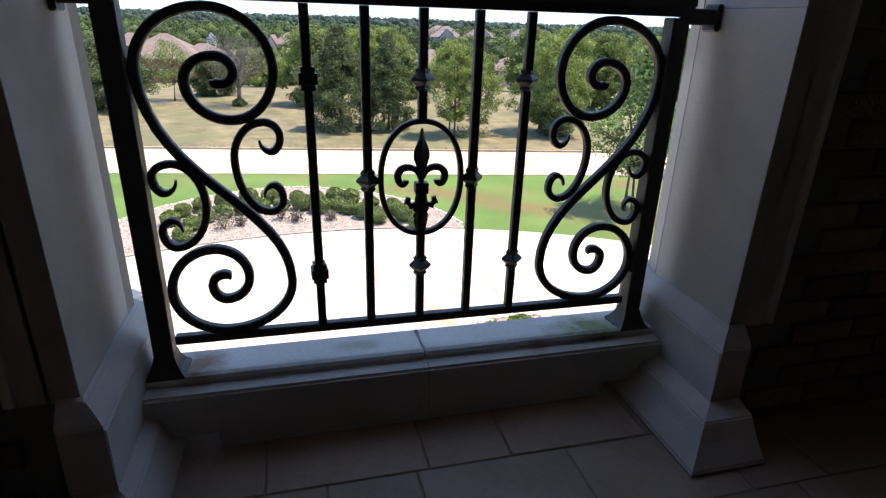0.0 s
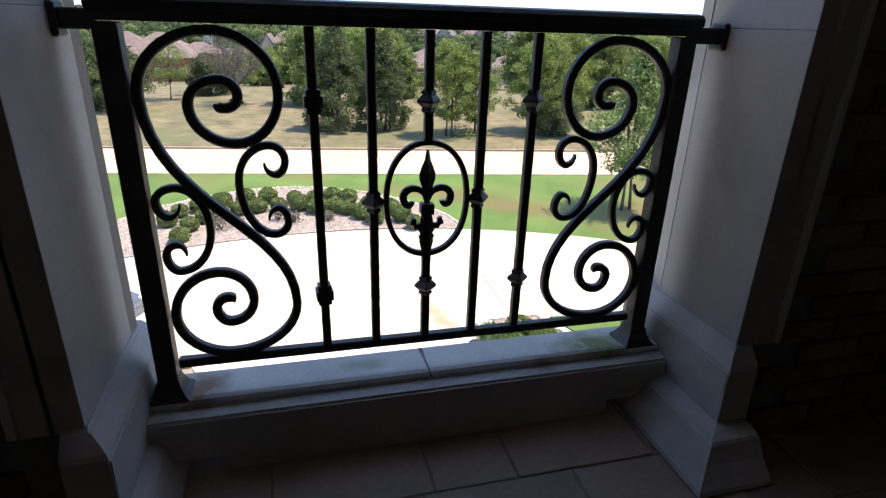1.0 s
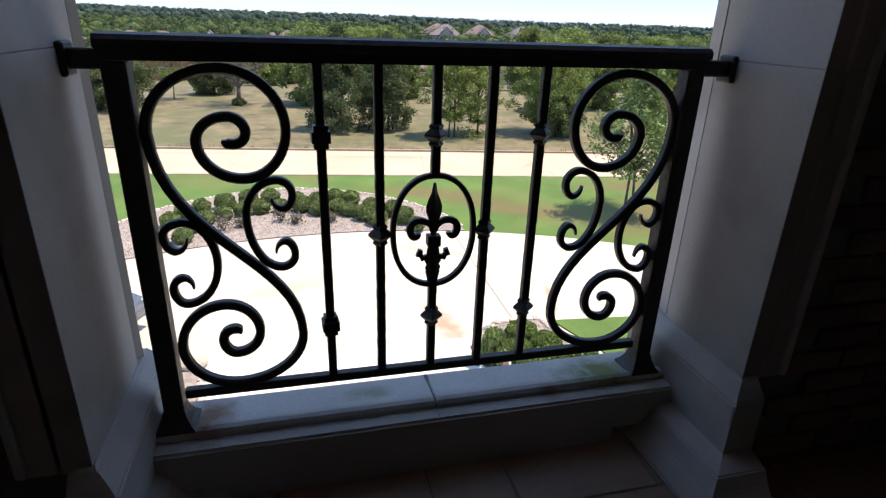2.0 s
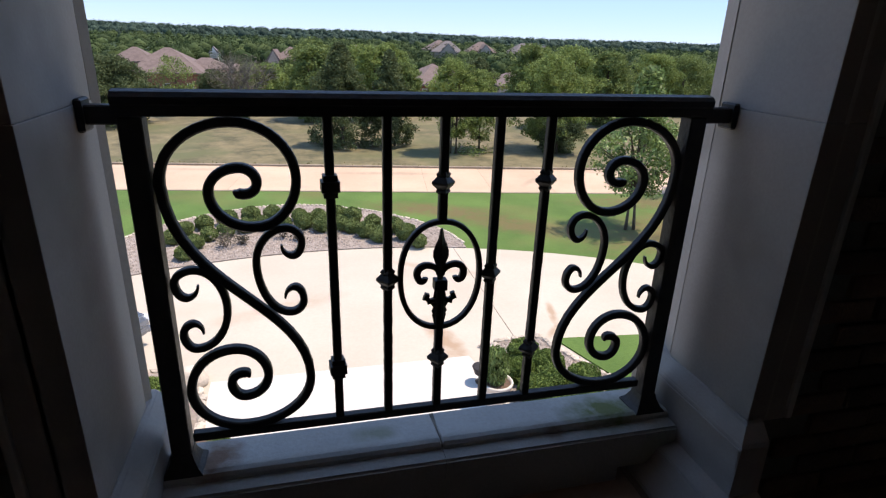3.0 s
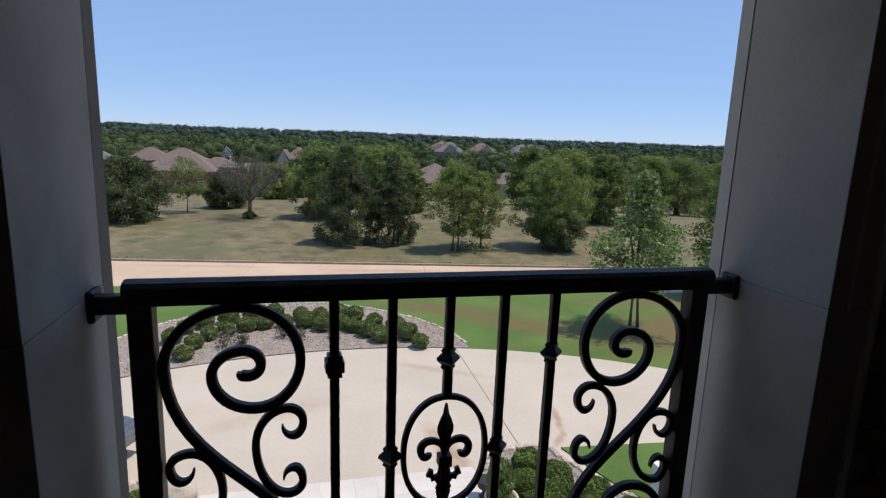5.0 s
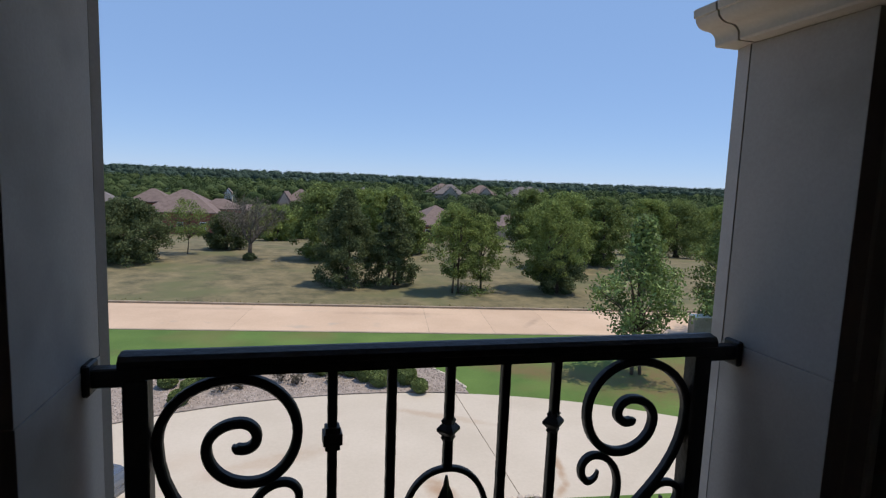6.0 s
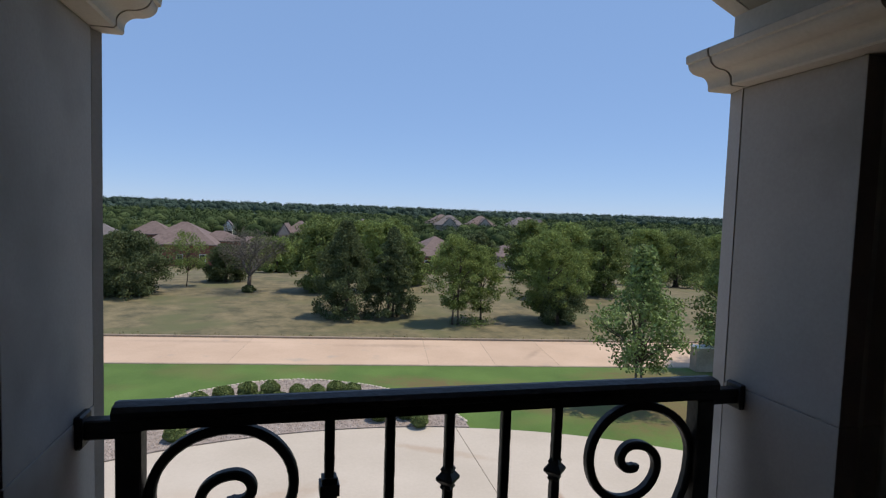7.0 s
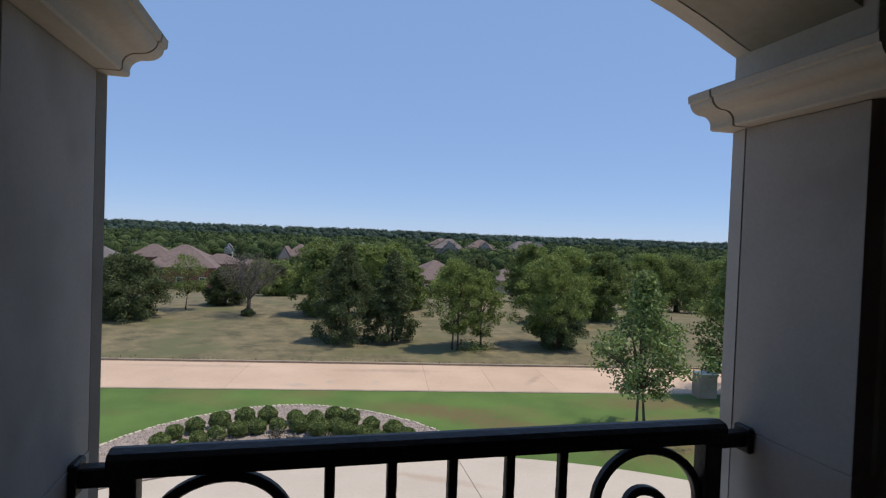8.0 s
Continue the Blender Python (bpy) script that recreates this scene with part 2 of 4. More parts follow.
def sweep(path, wide, deep, bm=None, taper=None, closed=False, y=0.0):
    """A flat bar with eased corners bent along a path of (x, z) in the railing's plane."""
    bm = bm or bmesh.new()
    n = len(path)
    e = 0.32
    section = [(-1, -1 + e), (-1, 1 - e), (-1 + e, 1), (1 - e, 1), (1, 1 - e), (1, -1 + e), (1 - e, -1), (-1 + e, -1)]
    rings = []
    for i, (x, z) in enumerate(path):
        a = path[(i - 1) % n] if closed or i else path[0]
        b = path[(i + 1) % n] if closed or i < n - 1 else path[-1]
        d = Vector((b[0] - a[0], b[1] - a[1])).normalized()
        k = taper(i / (n - 1)) if taper else 1.0
        rings.append([bm.verts.new((x - d.y * u * wide * k / 2, y + v * deep / 2 * min(1, 0.45 + 0.55 * k), z + d.x * u * wide * k / 2)) for u, v in section])
    m = len(section)
    for i in range(n if closed else n - 1):
        p, q = rings[i], rings[(i + 1) % n]
        for j in range(m):
            bm.faces.new((p[j], p[(j + 1) % m], q[(j + 1) % m], q[j]))
    if not closed:
        bm.faces.new(rings[0])
        bm.faces.new(rings[-1][::-1])
    bmesh.ops.recalc_face_normals(bm, faces=bm.faces)
    return bm


def quarters(stops, first, steps=10):
    """Quarter ellipses through a chain of turning points, the bar running level ('h') or upright ('v') by turns."""
    pts, way = [stops[0]], first
    for (x0, z0), (x1, z1) in zip(stops, stops[1:]):
        for i in range(1, steps + 1):
            a = math.pi / 2 * i / steps
            s, c = math.sin(a), 1 - math.cos(a)
            pts.append((x0 + (x1 - x0) * (s if way == "h" else c), z0 + (z1 - z0) * (c if way == "h" else s)))
        way = "v" if way == "h" else "h"
    return pts


def tube(points, radii, n=6, bm=None):
    bm = bm or bmesh.new()
    rings = []
    for i, p in enumerate(points):
        p = Vector(p)
        d = (Vector(points[min(i + 1, len(points) - 1)]) - Vector(points[max(i - 1, 0)])).normalized()
        side = d.cross(Vector((0.31, 0.95, 0.05))).normalized()
        up = side.cross(d)
        rings.append([bm.verts.new(p + (side * math.cos(2 * math.pi * j / n) + up * math.sin(2 * math.pi * j / n)) * radii[i]) for j in range(n)])
    for p, q in zip(rings, rings[1:]):
        for j in range(n):
            bm.faces.new((p[j], p[(j + 1) % n], q[(j + 1) % n], q[j]))
    bm.faces.new(rings[0][::-1])
    bm.faces.new(rings[-1])
    return bm


def leaf_mesh(name, centres, sizes, rng, mat, flat=0.0, long=1.6):
    """Small pointed leaves, one at each centre, turned at random."""
    n = len(centres)
    u = rng.normal(size=(n, 3))
    u[:, 2] *= 1 - flat
    u /= np.linalg.norm(u, axis=1)[:, None]
    w = rng.normal(size=(n, 3))
    w = np.cross(u, w)
    w /= np.linalg.norm(w, axis=1)[:, None]
    s = sizes[:, None]
    v = np.stack([centres - u * s * long / 2, centres + w * s * 0.42 - u * s * 0.05, centres + u * s * long / 2, centres - w * s * 0.42 - u * s * 0.05], 1).reshape(-1, 3)
    me = bpy.data.meshes.new(name)
    me.vertices.add(4 * n)
    me.vertices.foreach_set("co", v.astype(np.float32).ravel())
    me.loops.add(4 * n)
    me.loops.foreach_set("vertex_index", np.arange(4 * n, dtype=np.int32))
    me.polygons.add(n)
    me.polygons.foreach_set("loop_start", np.arange(0, 4 * n, 4, dtype=np.int32))
    me.update(calc_edges=True)
    me.materials.append(mat)
    return me


# ---- the ground and what is laid on it ----


def road_y(x, off):
    return 21.75 - 0.15 * x + off


def ease(v, a, b):
    k = min(1.0, max(0.0, (v - a) / (b - a)))
    return k * k * (3 - 2 * k)


def hill(x, y):
    """Level round the house, falling beyond the field, rising again to a wooded ridge."""
    d = math.hypot(x, y)
    return GZ - 5.2 * ease(d, 48, 112) + ease(d, 330, 1250) * (9.6 + 1.6 * math.sin(x / 310 + 2.2) + 0.8 * math.sin(x / 90))


bm = bmesh.new()
radii = [0, 6, 12, 20, 30, 40, 48, 56, 64, 72, 80, 90, 100, 110, 170, 260, 400, 600, 850, 1200, 1700, 2600, 4000]
last = None
for r in radii:
    ring = [bm.verts.new((r * math.cos(2 * math.pi * i / 72), r * math.sin(2 * math.pi * i / 72), hill(r * math.cos(2 * math.pi * i / 72), r * math.sin(2 * math.pi * i / 72)) - 0.06)) for i in range(72)] if r else [bm.verts.new((0, 0, GZ - 0.06))]
    if last:
        for i in range(72):
            if len(last) == 1:
                bm.faces.new((last[0], ring[i], ring[(i + 1) % 72]))
            else:
                bm.faces.new((last[i], ring[i], ring[(i + 1) % 72], last[(i + 1) % 72]))
    last = ring
tagged(part("ground", bm, FIELD, smooth=True), "dry mown field of yellow-brown grass reaching the woods", "ground", kind="structure")

lawn = part("lawn", prism([(-45, -6), (-45, road_y(-45, -0.15)), (70, road_y(70, -0.15)), (70, -6)], 2, GZ - 0.05, GZ - 0.004), LAWN)
tagged(lawn, "green mown front lawn with browned dry patches", "lawn", kind="structure")


def arc_disc(cx, cy, r, n=120):
    return [(cx + r * math.cos(2 * math.pi * i / n), cy + r * math.sin(2 * math.pi * i / n)) for i in range(n)]


DX, DY, DR = 0.9, -0.35, 15.0
drive = part("driveway", prism(arc_disc(DX, DY, DR), 2, GZ - 0.12, GZ + 0.016), DRIVE)
tagged(drive, "pale concrete circular driveway with faint rust-brown stains", "driveway", kind="structure")

road = thing("road", "buff concrete residential street cut by saw joints", "road", kind="structure")
pieces = [(-60, -44), (-44, -32), (-32, -21), (-21, -12), (-12, -3.25), (-3.25, 4.75), (4.75, 7.5), (7.5, 10.2), (10.2, 18), (18, 27), (27, 40), (40, 60), (60, 85)]
for x0, x1 in pieces:
    bm = prism([(x0 + 0.008, road_y(x0, 0)), (x1 - 0.008, road_y(x1, 0)), (x1 - 0.008 + 0.65, road_y(x1 + 0.65, 4.6)), (x0 + 0.008 + 0.65, road_y(x0 + 0.65, 4.6))], 2, GZ - 0.2, GZ - 0.02)
    part("slab", bm, ROAD, road)
part("joint_bed", prism([(-59, road_y(-59, 0.01)), (84, road_y(84, 0.01)), (84, road_y(84, 4.59)), (-59, road_y(-59, 4.59))], 2, GZ - 0.25, GZ - 0.023), KERB, road)
for off, nm, hgt in ((4.6, "far_kerb", 0.07), (-0.16, "near_kerb", 0.012)):
    k = part(nm, prism([(-60, road_y(-60, off)), (85, road_y(85, off)), (85, road_y(85, off + 0.16)), (-60, road_y(-60, off + 0.16))], 2, GZ - 0.2, GZ + hgt), KERB)
    tagged(k, "low weathered concrete kerb along the street", "kerb", kind="structure")
rng = np.random.default_rng(5)


# dry verge tufts along the far kerb
def strewn(n, x0, x1, yfun, z, size, mat, name, label, cat, flat=0.0, long=1.6):
    xs = rng.uniform(x0, x1, n)
    ys = np.array([yfun(x) for x in xs])
    me = leaf_mesh(name, np.stack([xs, ys, z + rng.uniform(0, size, n) * 0.5], 1), rng.uniform(0.5, 1.2, n) * size, rng, mat, flat, long)
    return tagged(new(name, me), label, cat, kind="stuff")


strewn(5000, -30, 45, lambda x: road_y(x, 4.72) + abs(rng.normal(0, 0.35)), GZ - 0.05, 0.07, STRAW, "verge_grass", "ragged dry grass along the street's far kerb", "grass")

# planting bed inside the driveway's far rim
BX, BA, BB = -0.9, 5.35, 5.0


def rim(x):
    return DY + math.sqrt(max(0.0, DR * DR - (x - DX) ** 2))


def bed_back(u):
    return 14.55 + BB * max(0.0, 1 - abs(u) ** 1.75) ** (1 / 1.75)


us = [math.sin(math.pi * (i / 40 - 0.5)) for i in range(41)]
outer = [(BX + BA * u, max(bed_back(u), rim(BX + BA * u) + 0.02)) for u in us]
inner = [(BX + BA * u, rim(BX + BA * u) + 0.01) for u in us]
bed = part("planting_bed", prism(outer + inner[::-1], 2, GZ - 0.05, GZ + 0.045), GRAVEL)
tagged(bed, "half-round planting bed of pinkish grey gravel", "planting bed", kind="structure")


def pebbles(name, n, inside, x0, x1, y0, y1, z, size, label):
    pts = []
    while len(pts) < n:
        x, y = rng.uniform(x0, x1), rng.uniform(y0, y1)
        if inside(x, y):
            pts.append((x, y))
    verts, faces = [], []
    for x, y in pts:
        r, a = size * rng.uniform(0.5, 1.3), rng.uniform(0, 6.28)
        b = len(verts)
        for k in range(4):
            t = a + k * math.pi / 2
            verts.append((x + r * math.cos(t) * rng.uniform(0.7, 1.2), y + r * math.sin(t) * rng.uniform(0.7, 1.2), z))
        verts.append((x, y, z + r * 0.8))
        faces += [(b + k, b + (k + 1) % 4, b + 4) for k in range(4)]
    return tagged(raw(name, verts, faces, PEBBLE), label, "gravel", kind="stuff")


def in_bed(x, y):
    u = (x - BX) / BA
    return abs(u) < 0.99 and rim(x) + 0.06 < y < bed_back(u) - 0.12


pebbles("bed_gravel", 9000, in_bed, -6.4, 4.6, 13, 19.7, GZ + 0.043, 0.035, "loose pinkish grey gravel between the clipped shrubs")


def shrub_mesh(name, r, n, leaf, seed, mat, squash=0.9):
    g = np.random.default_rng(seed)
    d = g.normal(size=(n, 3))
    d /= np.linalg.norm(d, axis=1)[:, None]
    lump = 1 + 0.07 * np.sin(d[:, 0] * 5 + seed) * np.cos(d[:, 1] * 6 + seed * 2) + 0.05 * np.sin(d[:, 2] * 9 + seed)
    rad = r * lump * (1 - 0.16 * g.random(n) ** 1.5)
    c = d * rad[:, None] * np.array([1, 1, squash])
    c[:, 2] = np.maximum(c[:, 2] + r * squash * 0.92, 0.02)
    return leaf_mesh(name, c, leaf * g.uniform(0.7, 1.25, n), g, mat)


def shrub_core(r, squash=0.9):
    bm = bmesh.new()
    bmesh.ops.create_icosphere(bm, subdivisions=2, radius=r * 0.88, matrix=Matrix.Translation((0, 0, r * squash * 0.92)) @ Matrix.Diagonal((1, 1, squash, 1)))
    return bm


def shrub(kind_name, r, n, leaf, seed, mat, label, group):
    t = thing(kind_name, label, "shrub", pose(0, 0, -50), group)
    ob = new("foliage", shrub_mesh("foliage", r, n, leaf, seed, mat))
    ob.parent = t
    part("inner_growth", shrub_core(r), mat, t)
    return t


def place(models, spots, z):
    """The first spots take the models themselves, the rest copies."""
    for i, (x, y, s) in enumerate(spots):
        m = pose(x, y, z, 0, 0, (i * 77) % 360) @ Matrix.Diagonal((s, s, s * (0.94 + 0.1 * ((i * 37) % 10) / 10), 1))
        if i < len(models):
            models[i].matrix_basis = m
        else:
            c = copy_thing(models[i % len(models)], pose(x, y, z, 0, 0, (i * 77) % 360))
            c.matrix_basis = m


balls = [shrub("round_shrub", 0.295, 3600, 0.032, 3 + k, BOX, "clipped ball of dark green boxwood in the gravel bed", "round shrubs in the bed") for k in range(3)]
SPOTS = [(-3.53, 14.5), (-3.40, 15.35), (-4.08, 15.85), (-3.87, 16.7), (-3.10, 16.0), (-3.37, 17.1), (-2.72, 17.45), (-2.0, 17.7), (-1.31, 17.8),
         (-2.65, 16.35), (-2.1, 16.65), (-1.56, 16.8), (-0.95, 16.87), (-0.45, 17.7), (0.18, 17.4), (-0.31, 16.8), (0.8, 17.55), (0.27, 16.38), (1.3, 17.2),
         (1.165, 16.12), (1.9, 16.6), (1.57, 15.66), (1.93, 15.15), (2.5, 15.95), (2.76, 15.2), (3.02, 14.5), (0.83, 16.45)]
sp = random.Random(4)
place(balls, [(x, y, sp.uniform(0.84, 1.12)) for x, y in SPOTS], GZ + 0.03)


# ---- trees ----
def envelope(kind_name, h):
    """The crown's relative radius at the relative height h."""
    if kind_name == "cone":
        return (1 - h) ** 0.75 * (0.45 + 0.55 * min(1, h * 4 + 0.35))
    if kind_name == "cedar":
        return max(0.0, 1 - h ** 1.5) ** 0.8 * min(1, 0.8 + 1.2 * h)
    if kind_name == "young":
        return (0.35 + 0.65 * h / 0.36) if h < 0.36 else max(0.0, 1 - (h - 0.36) / 0.66) ** 1.35
    if kind_name == "bush":
        return math.sqrt(max(0.0, 1 - (h * 0.98) ** 2.6)) * min(1, 0.7 + 1.2 * h)
    return math.sqrt(max(0.0, 1 - (2 * h - 1) ** 2)) * (1.08 - 0.28 * h)


def tree(x, y, height, radius, bare, mat, label, seed, shape="round", leaves=6000, leaf=0.1, clumps=90, trunks=1, bark=BARK, z=GZ, name="tree", limbs=9, trunk_r=0.045, group=""):
    g = np.random.default_rng(seed)
    t = thing(name, label, "tree", pose(x, y, z - 0.05, 0, 0, 0), group)
    bm, wood = bmesh.new(), bmesh.new()
    tops = []
    for k in range(trunks):
        ox, oy = (k - (trunks - 1) / 2) * radius * 0.16, g.uniform(-0.1, 0.1) * (trunks > 1)
        lean = (g.uniform(-0.08, 0.08), g.uniform(-0.08, 0.08))
        pts = [(ox + lean[0] * height * s + 0.03 * math.sin(4 * s + seed), oy + lean[1] * height * s, height * 0.86 * s) for s in np.linspace(0, 1, 7)]
        tube(pts, [height * trunk_r * (1 - 0.86 * s) * (1.35 if s == 0 else 1) for s in np.linspace(0, 1, 7)], 8, bm)
        tops.append(pts)
    spots = []
    for k in range(clumps):
        h = g.random() ** 0.9
        a = g.uniform(0, 2 * math.pi)
        rr = radius * envelope(shape, h) * (0.35 + 0.65 * math.sqrt(g.random())) * (0.86 + 0.22 * math.sin(a * 3 + seed) * math.sin(h * 7 + seed) + 0.18 * g.normal())
        spots.append((rr * math.cos(a), rr * math.sin(a), height * (bare + (1 - bare) * h)))
    for k in range(limbs):
        c = spots[k]
        pts0 = tops[k % trunks]
        base = pts0[min(5, max(2 if bare > 0.15 else 1, int(6 * max(0.0, c[2] / height - 0.14))))]
        mid = ((base[0] + c[0]) / 2, (base[1] + c[1]) / 2, (base[2] + c[2]) / 2 + 0.04 * height)
        tube([base, mid, c], [height * 0.0065, height * 0.0045, height * 0.002], 5, wood)
    part("trunk", bm, bark, t, smooth=True)
    tagged(part("branchwork", wood, bark, t, smooth=True), kind="stuff")
    per = leaves // clumps
    size = radius * (0.25 if shape == "round" else 0.28) * (70 / clumps) ** 0.33
    cs = np.repeat(np.array(spots), per, axis=0)
    off = g.normal(size=cs.shape)
    off = off / np.linalg.norm(off, axis=1)[:, None] * (g.random(len(cs)) ** 0.45)[:, None] * size
    off[:, 2] *= 0.75
    cs = cs + off
    cs[:, 2] = np.maximum(cs[:, 2], 0.05)
    crown = new("crown", leaf_mesh("crown", cs, leaf * g.uniform(0.65, 1.3, len(cs)), g, mat))
    crown.parent = t
    return t


def bare_tree(x, y, height, spread, label, seed):
    """A leafless tree that forks again and again into fine twigs."""
    g = random.Random(seed)
    t = thing("dead_tree", label, "tree", pose(x, y, hill(x, y) - 0.05))
    bole, wood = bmesh.new(), bmesh.new()
    fork = Vector((0.05, 0, height * 0.24))
    tube([(0, 0, 0), (0.02, 0.01, height * 0.12), fork], [height * 0.046, height * 0.032, height * 0.028], 8, bole)
    part("trunk", bole, BARK, t, smooth=True)

    def grow(a, d, length, r, depth):
        b = a + d * length * 0.5 + Vector((g.uniform(-1, 1), g.uniform(-1, 1), g.uniform(-0.4, 0.8))) * length * 0.08
        c = b + (d + Vector((g.uniform(-0.3, 0.3), g.uniform(-0.3, 0.3), 0.1))).normalized() * length * 0.5
        tube([a, b, c], [r, r * 0.8, r * 0.6], 5 if depth < 2 else 3, wood)
        if depth == 5:
            return
        for k in range(3):
            e = (d + Vector((g.uniform(-1, 1), g.uniform(-1, 1), g.uniform(-0.45, 0.5))) * 0.75).normalized()
            grow((b, c, c, b)[k], e, length * g.uniform(0.58, 0.78), r * 0.55, depth + 1)

    for k in range(5):
        a = k * 1.26 + g.uniform(-0.2, 0.2)
        grow(fork, Vector((math.cos(a) * 0.62, math.sin(a) * 0.62, 0.75)).normalized(), height * 0.28 * spread, height * 0.019, 0)
    tagged(part("branchwork", wood, GREYBARK, t), kind="stuff")
    q = np.random.default_rng(seed)
    c = q.normal(size=(5200, 3))
    c = c / np.linalg.norm(c, axis=1)[:, None] * (q.random(5200) ** 0.5)[:, None] * np.array([2.15, 2.15, 1.6]) + np.array([0.0, 0.0, height * 0.63])
    ob = new("dry_foliage", leaf_mesh("dry_foliage", c, q.uniform(0.02, 0.045, 5200), q, DRY, 0.0, 5.0))
    ob.parent = t
    return t


tree(10.62, 15.25, 5.25, 1.9, 0.25, YOUNG, "young lawn tree with thin twin trunks and fresh green leaves", 11, "young", 9500, 0.085, 200, trunks=2, trunk_r=0.0095, limbs=24)
tree(17.35, 18.7, 6.4, 2.5, 0.14, OAK, "leafy green lawn tree beside the street's brick pier", 12, "young", 24000, 0.085, 280, trunk_r=0.014, limbs=16)
tree(2.1, 32.1, 5.45, 2.2, 0.0, CEDAR, "dense dark green cedar standing in the field", 13, "cedar", 42000, 0.075, 340, trunk_r=0.02)
tree(4.85, 31.8, 5.15, 1.6, 0.03, CEDAR, "narrow dark green cedar with bare lower stems", 14, "cedar", 26000, 0.075, 240, trunks=3, trunk_r=0.012)
tree(8.0, 29.3, 5.0, 1.75, 0.2, ELM, "grey-green field tree on twin slim trunks", 15, "round", 15000, 0.075, 190, trunks=2, trunk_r=0.010, limbs=18)
tree(9.8, 30.2, 4.4, 1.6, 0.14, ELM, "smaller grey-green field tree on one slim trunk", 115, "round", 12000, 0.075, 150, trunk_r=0.012, limbs=14)
tree(9.0, 29.3, 0.35, 1.2, 0.0, OAK, "low green growth under the field trees", 116, "bush", 700, 0.07, 40, name="undergrowth", limbs=2)
tree(13.9, 30.0, 5.25, 2.35, 0.12, ELM, "broad olive-green tree in the field", 16, "round", 28000, 0.08, 290, trunk_r=0.02, limbs=12)
tree(14.2, 29.0, 2.3, 1.5, 0.0, CEDAR, "low dark cedar bush at the foot of a tree", 17, "bush", 16000, 0.075, 90, name="cedar_bush")
tree(-12.2, 41.3, 4.1, 3.0, 0.02, CEDAR, "spreading dark green oak at the field's edge", 18, "bush", 38000, 0.095, 330, trunks=4, trunk_r=0.012)
tree(-9.0, 45.2, 4.1, 1.7, 0.36, ELM, "slender thin-leaved sapling in the field", 19, "round", 4200, 0.075, 60, trunk_r=0.010, limbs=26)
tree(-6.6, 48.4, 2.9, 2.0, 0.0, CEDAR, "dark rounded oak thicket", 20, "bush", 20000, 0.095, 120)
bare_tree(-4.2, 42.3, 4.9, 0.98, "bare grey dying tree with fine leafless twigs", 21)
tree(-4.2, 42.1, 0.45, 0.5, 0.0, CEDAR, "low green growth at the dead tree's foot", 22, "bush", 3000, 0.07, 40, name="undergrowth", limbs=2)
FAR_ROW = [(5.4, 42.5, 5.2, 2.2, ELM), (0.9, 42.5, 5.0, 2.2, OAK), (8.3, 46.5, 3.8, 2.0, OAK), (23.3, 40.0, 5.3, 2.3, OAK), (18.9, 38.0, 5.6, 2.5, ELM), (33.5, 49.5, 5.6, 3.0, ELM), (37.5, 50.0, 5.8, 3.2, OAK),
           (42, 49, 5.6, 3.4, ELM), (47, 51, 6.0, 3.2, OAK), (29.5, 54, 5.2, 2.8, ELM), (54, 56, 6.2, 3.4, OAK)]
for k, (x, y, h, r, mat) in enumerate(FAR_ROW):
    tree(x, y, h, r, 0.03, mat, "broad green tree in the row along the field's far edge", 30 + k, "bush", 20000, 0.11, 210, z=hill(x, y), group="trees along the field")
MID_ROW = [(-25, 60, 4.0, 2.8), (-3.0, 60, 3.4, 2.4), (1.5, 66, 6.4, 3.2), (6.5, 63, 5.6, 2.8), (18.2, 58, 4.6, 2.4), (23.5, 57, 6.2, 2.6), (27, 62, 6.4, 3.2), (-26, 68, 6, 3.4), (11, 72, 6.8, 3.0), (-1.0, 76, 5.0, 3.0), (34, 66, 6.6, 3.6),
           (14.5, 82, 6.0, 2.8), (5, 80, 7.4, 3.4), (-5.5, 70, 3.9, 2.6), (40, 70, 7.2, 3.6), (24.5, 86, 5.0, 2.8), (38, 84, 7, 3.4)]
for k, (x, y, h, r) in enumerate(MID_ROW):
    tree(x, y, h, r, 0.03, (OAK, ELM, OAK, ELM, CEDAR)[k % 5], "green tree between the field and the houses", 150 + k, "bush" if k % 2 else "round", 12000, 0.15, 150, z=hill(x, y), group="trees before the houses", limbs=4)


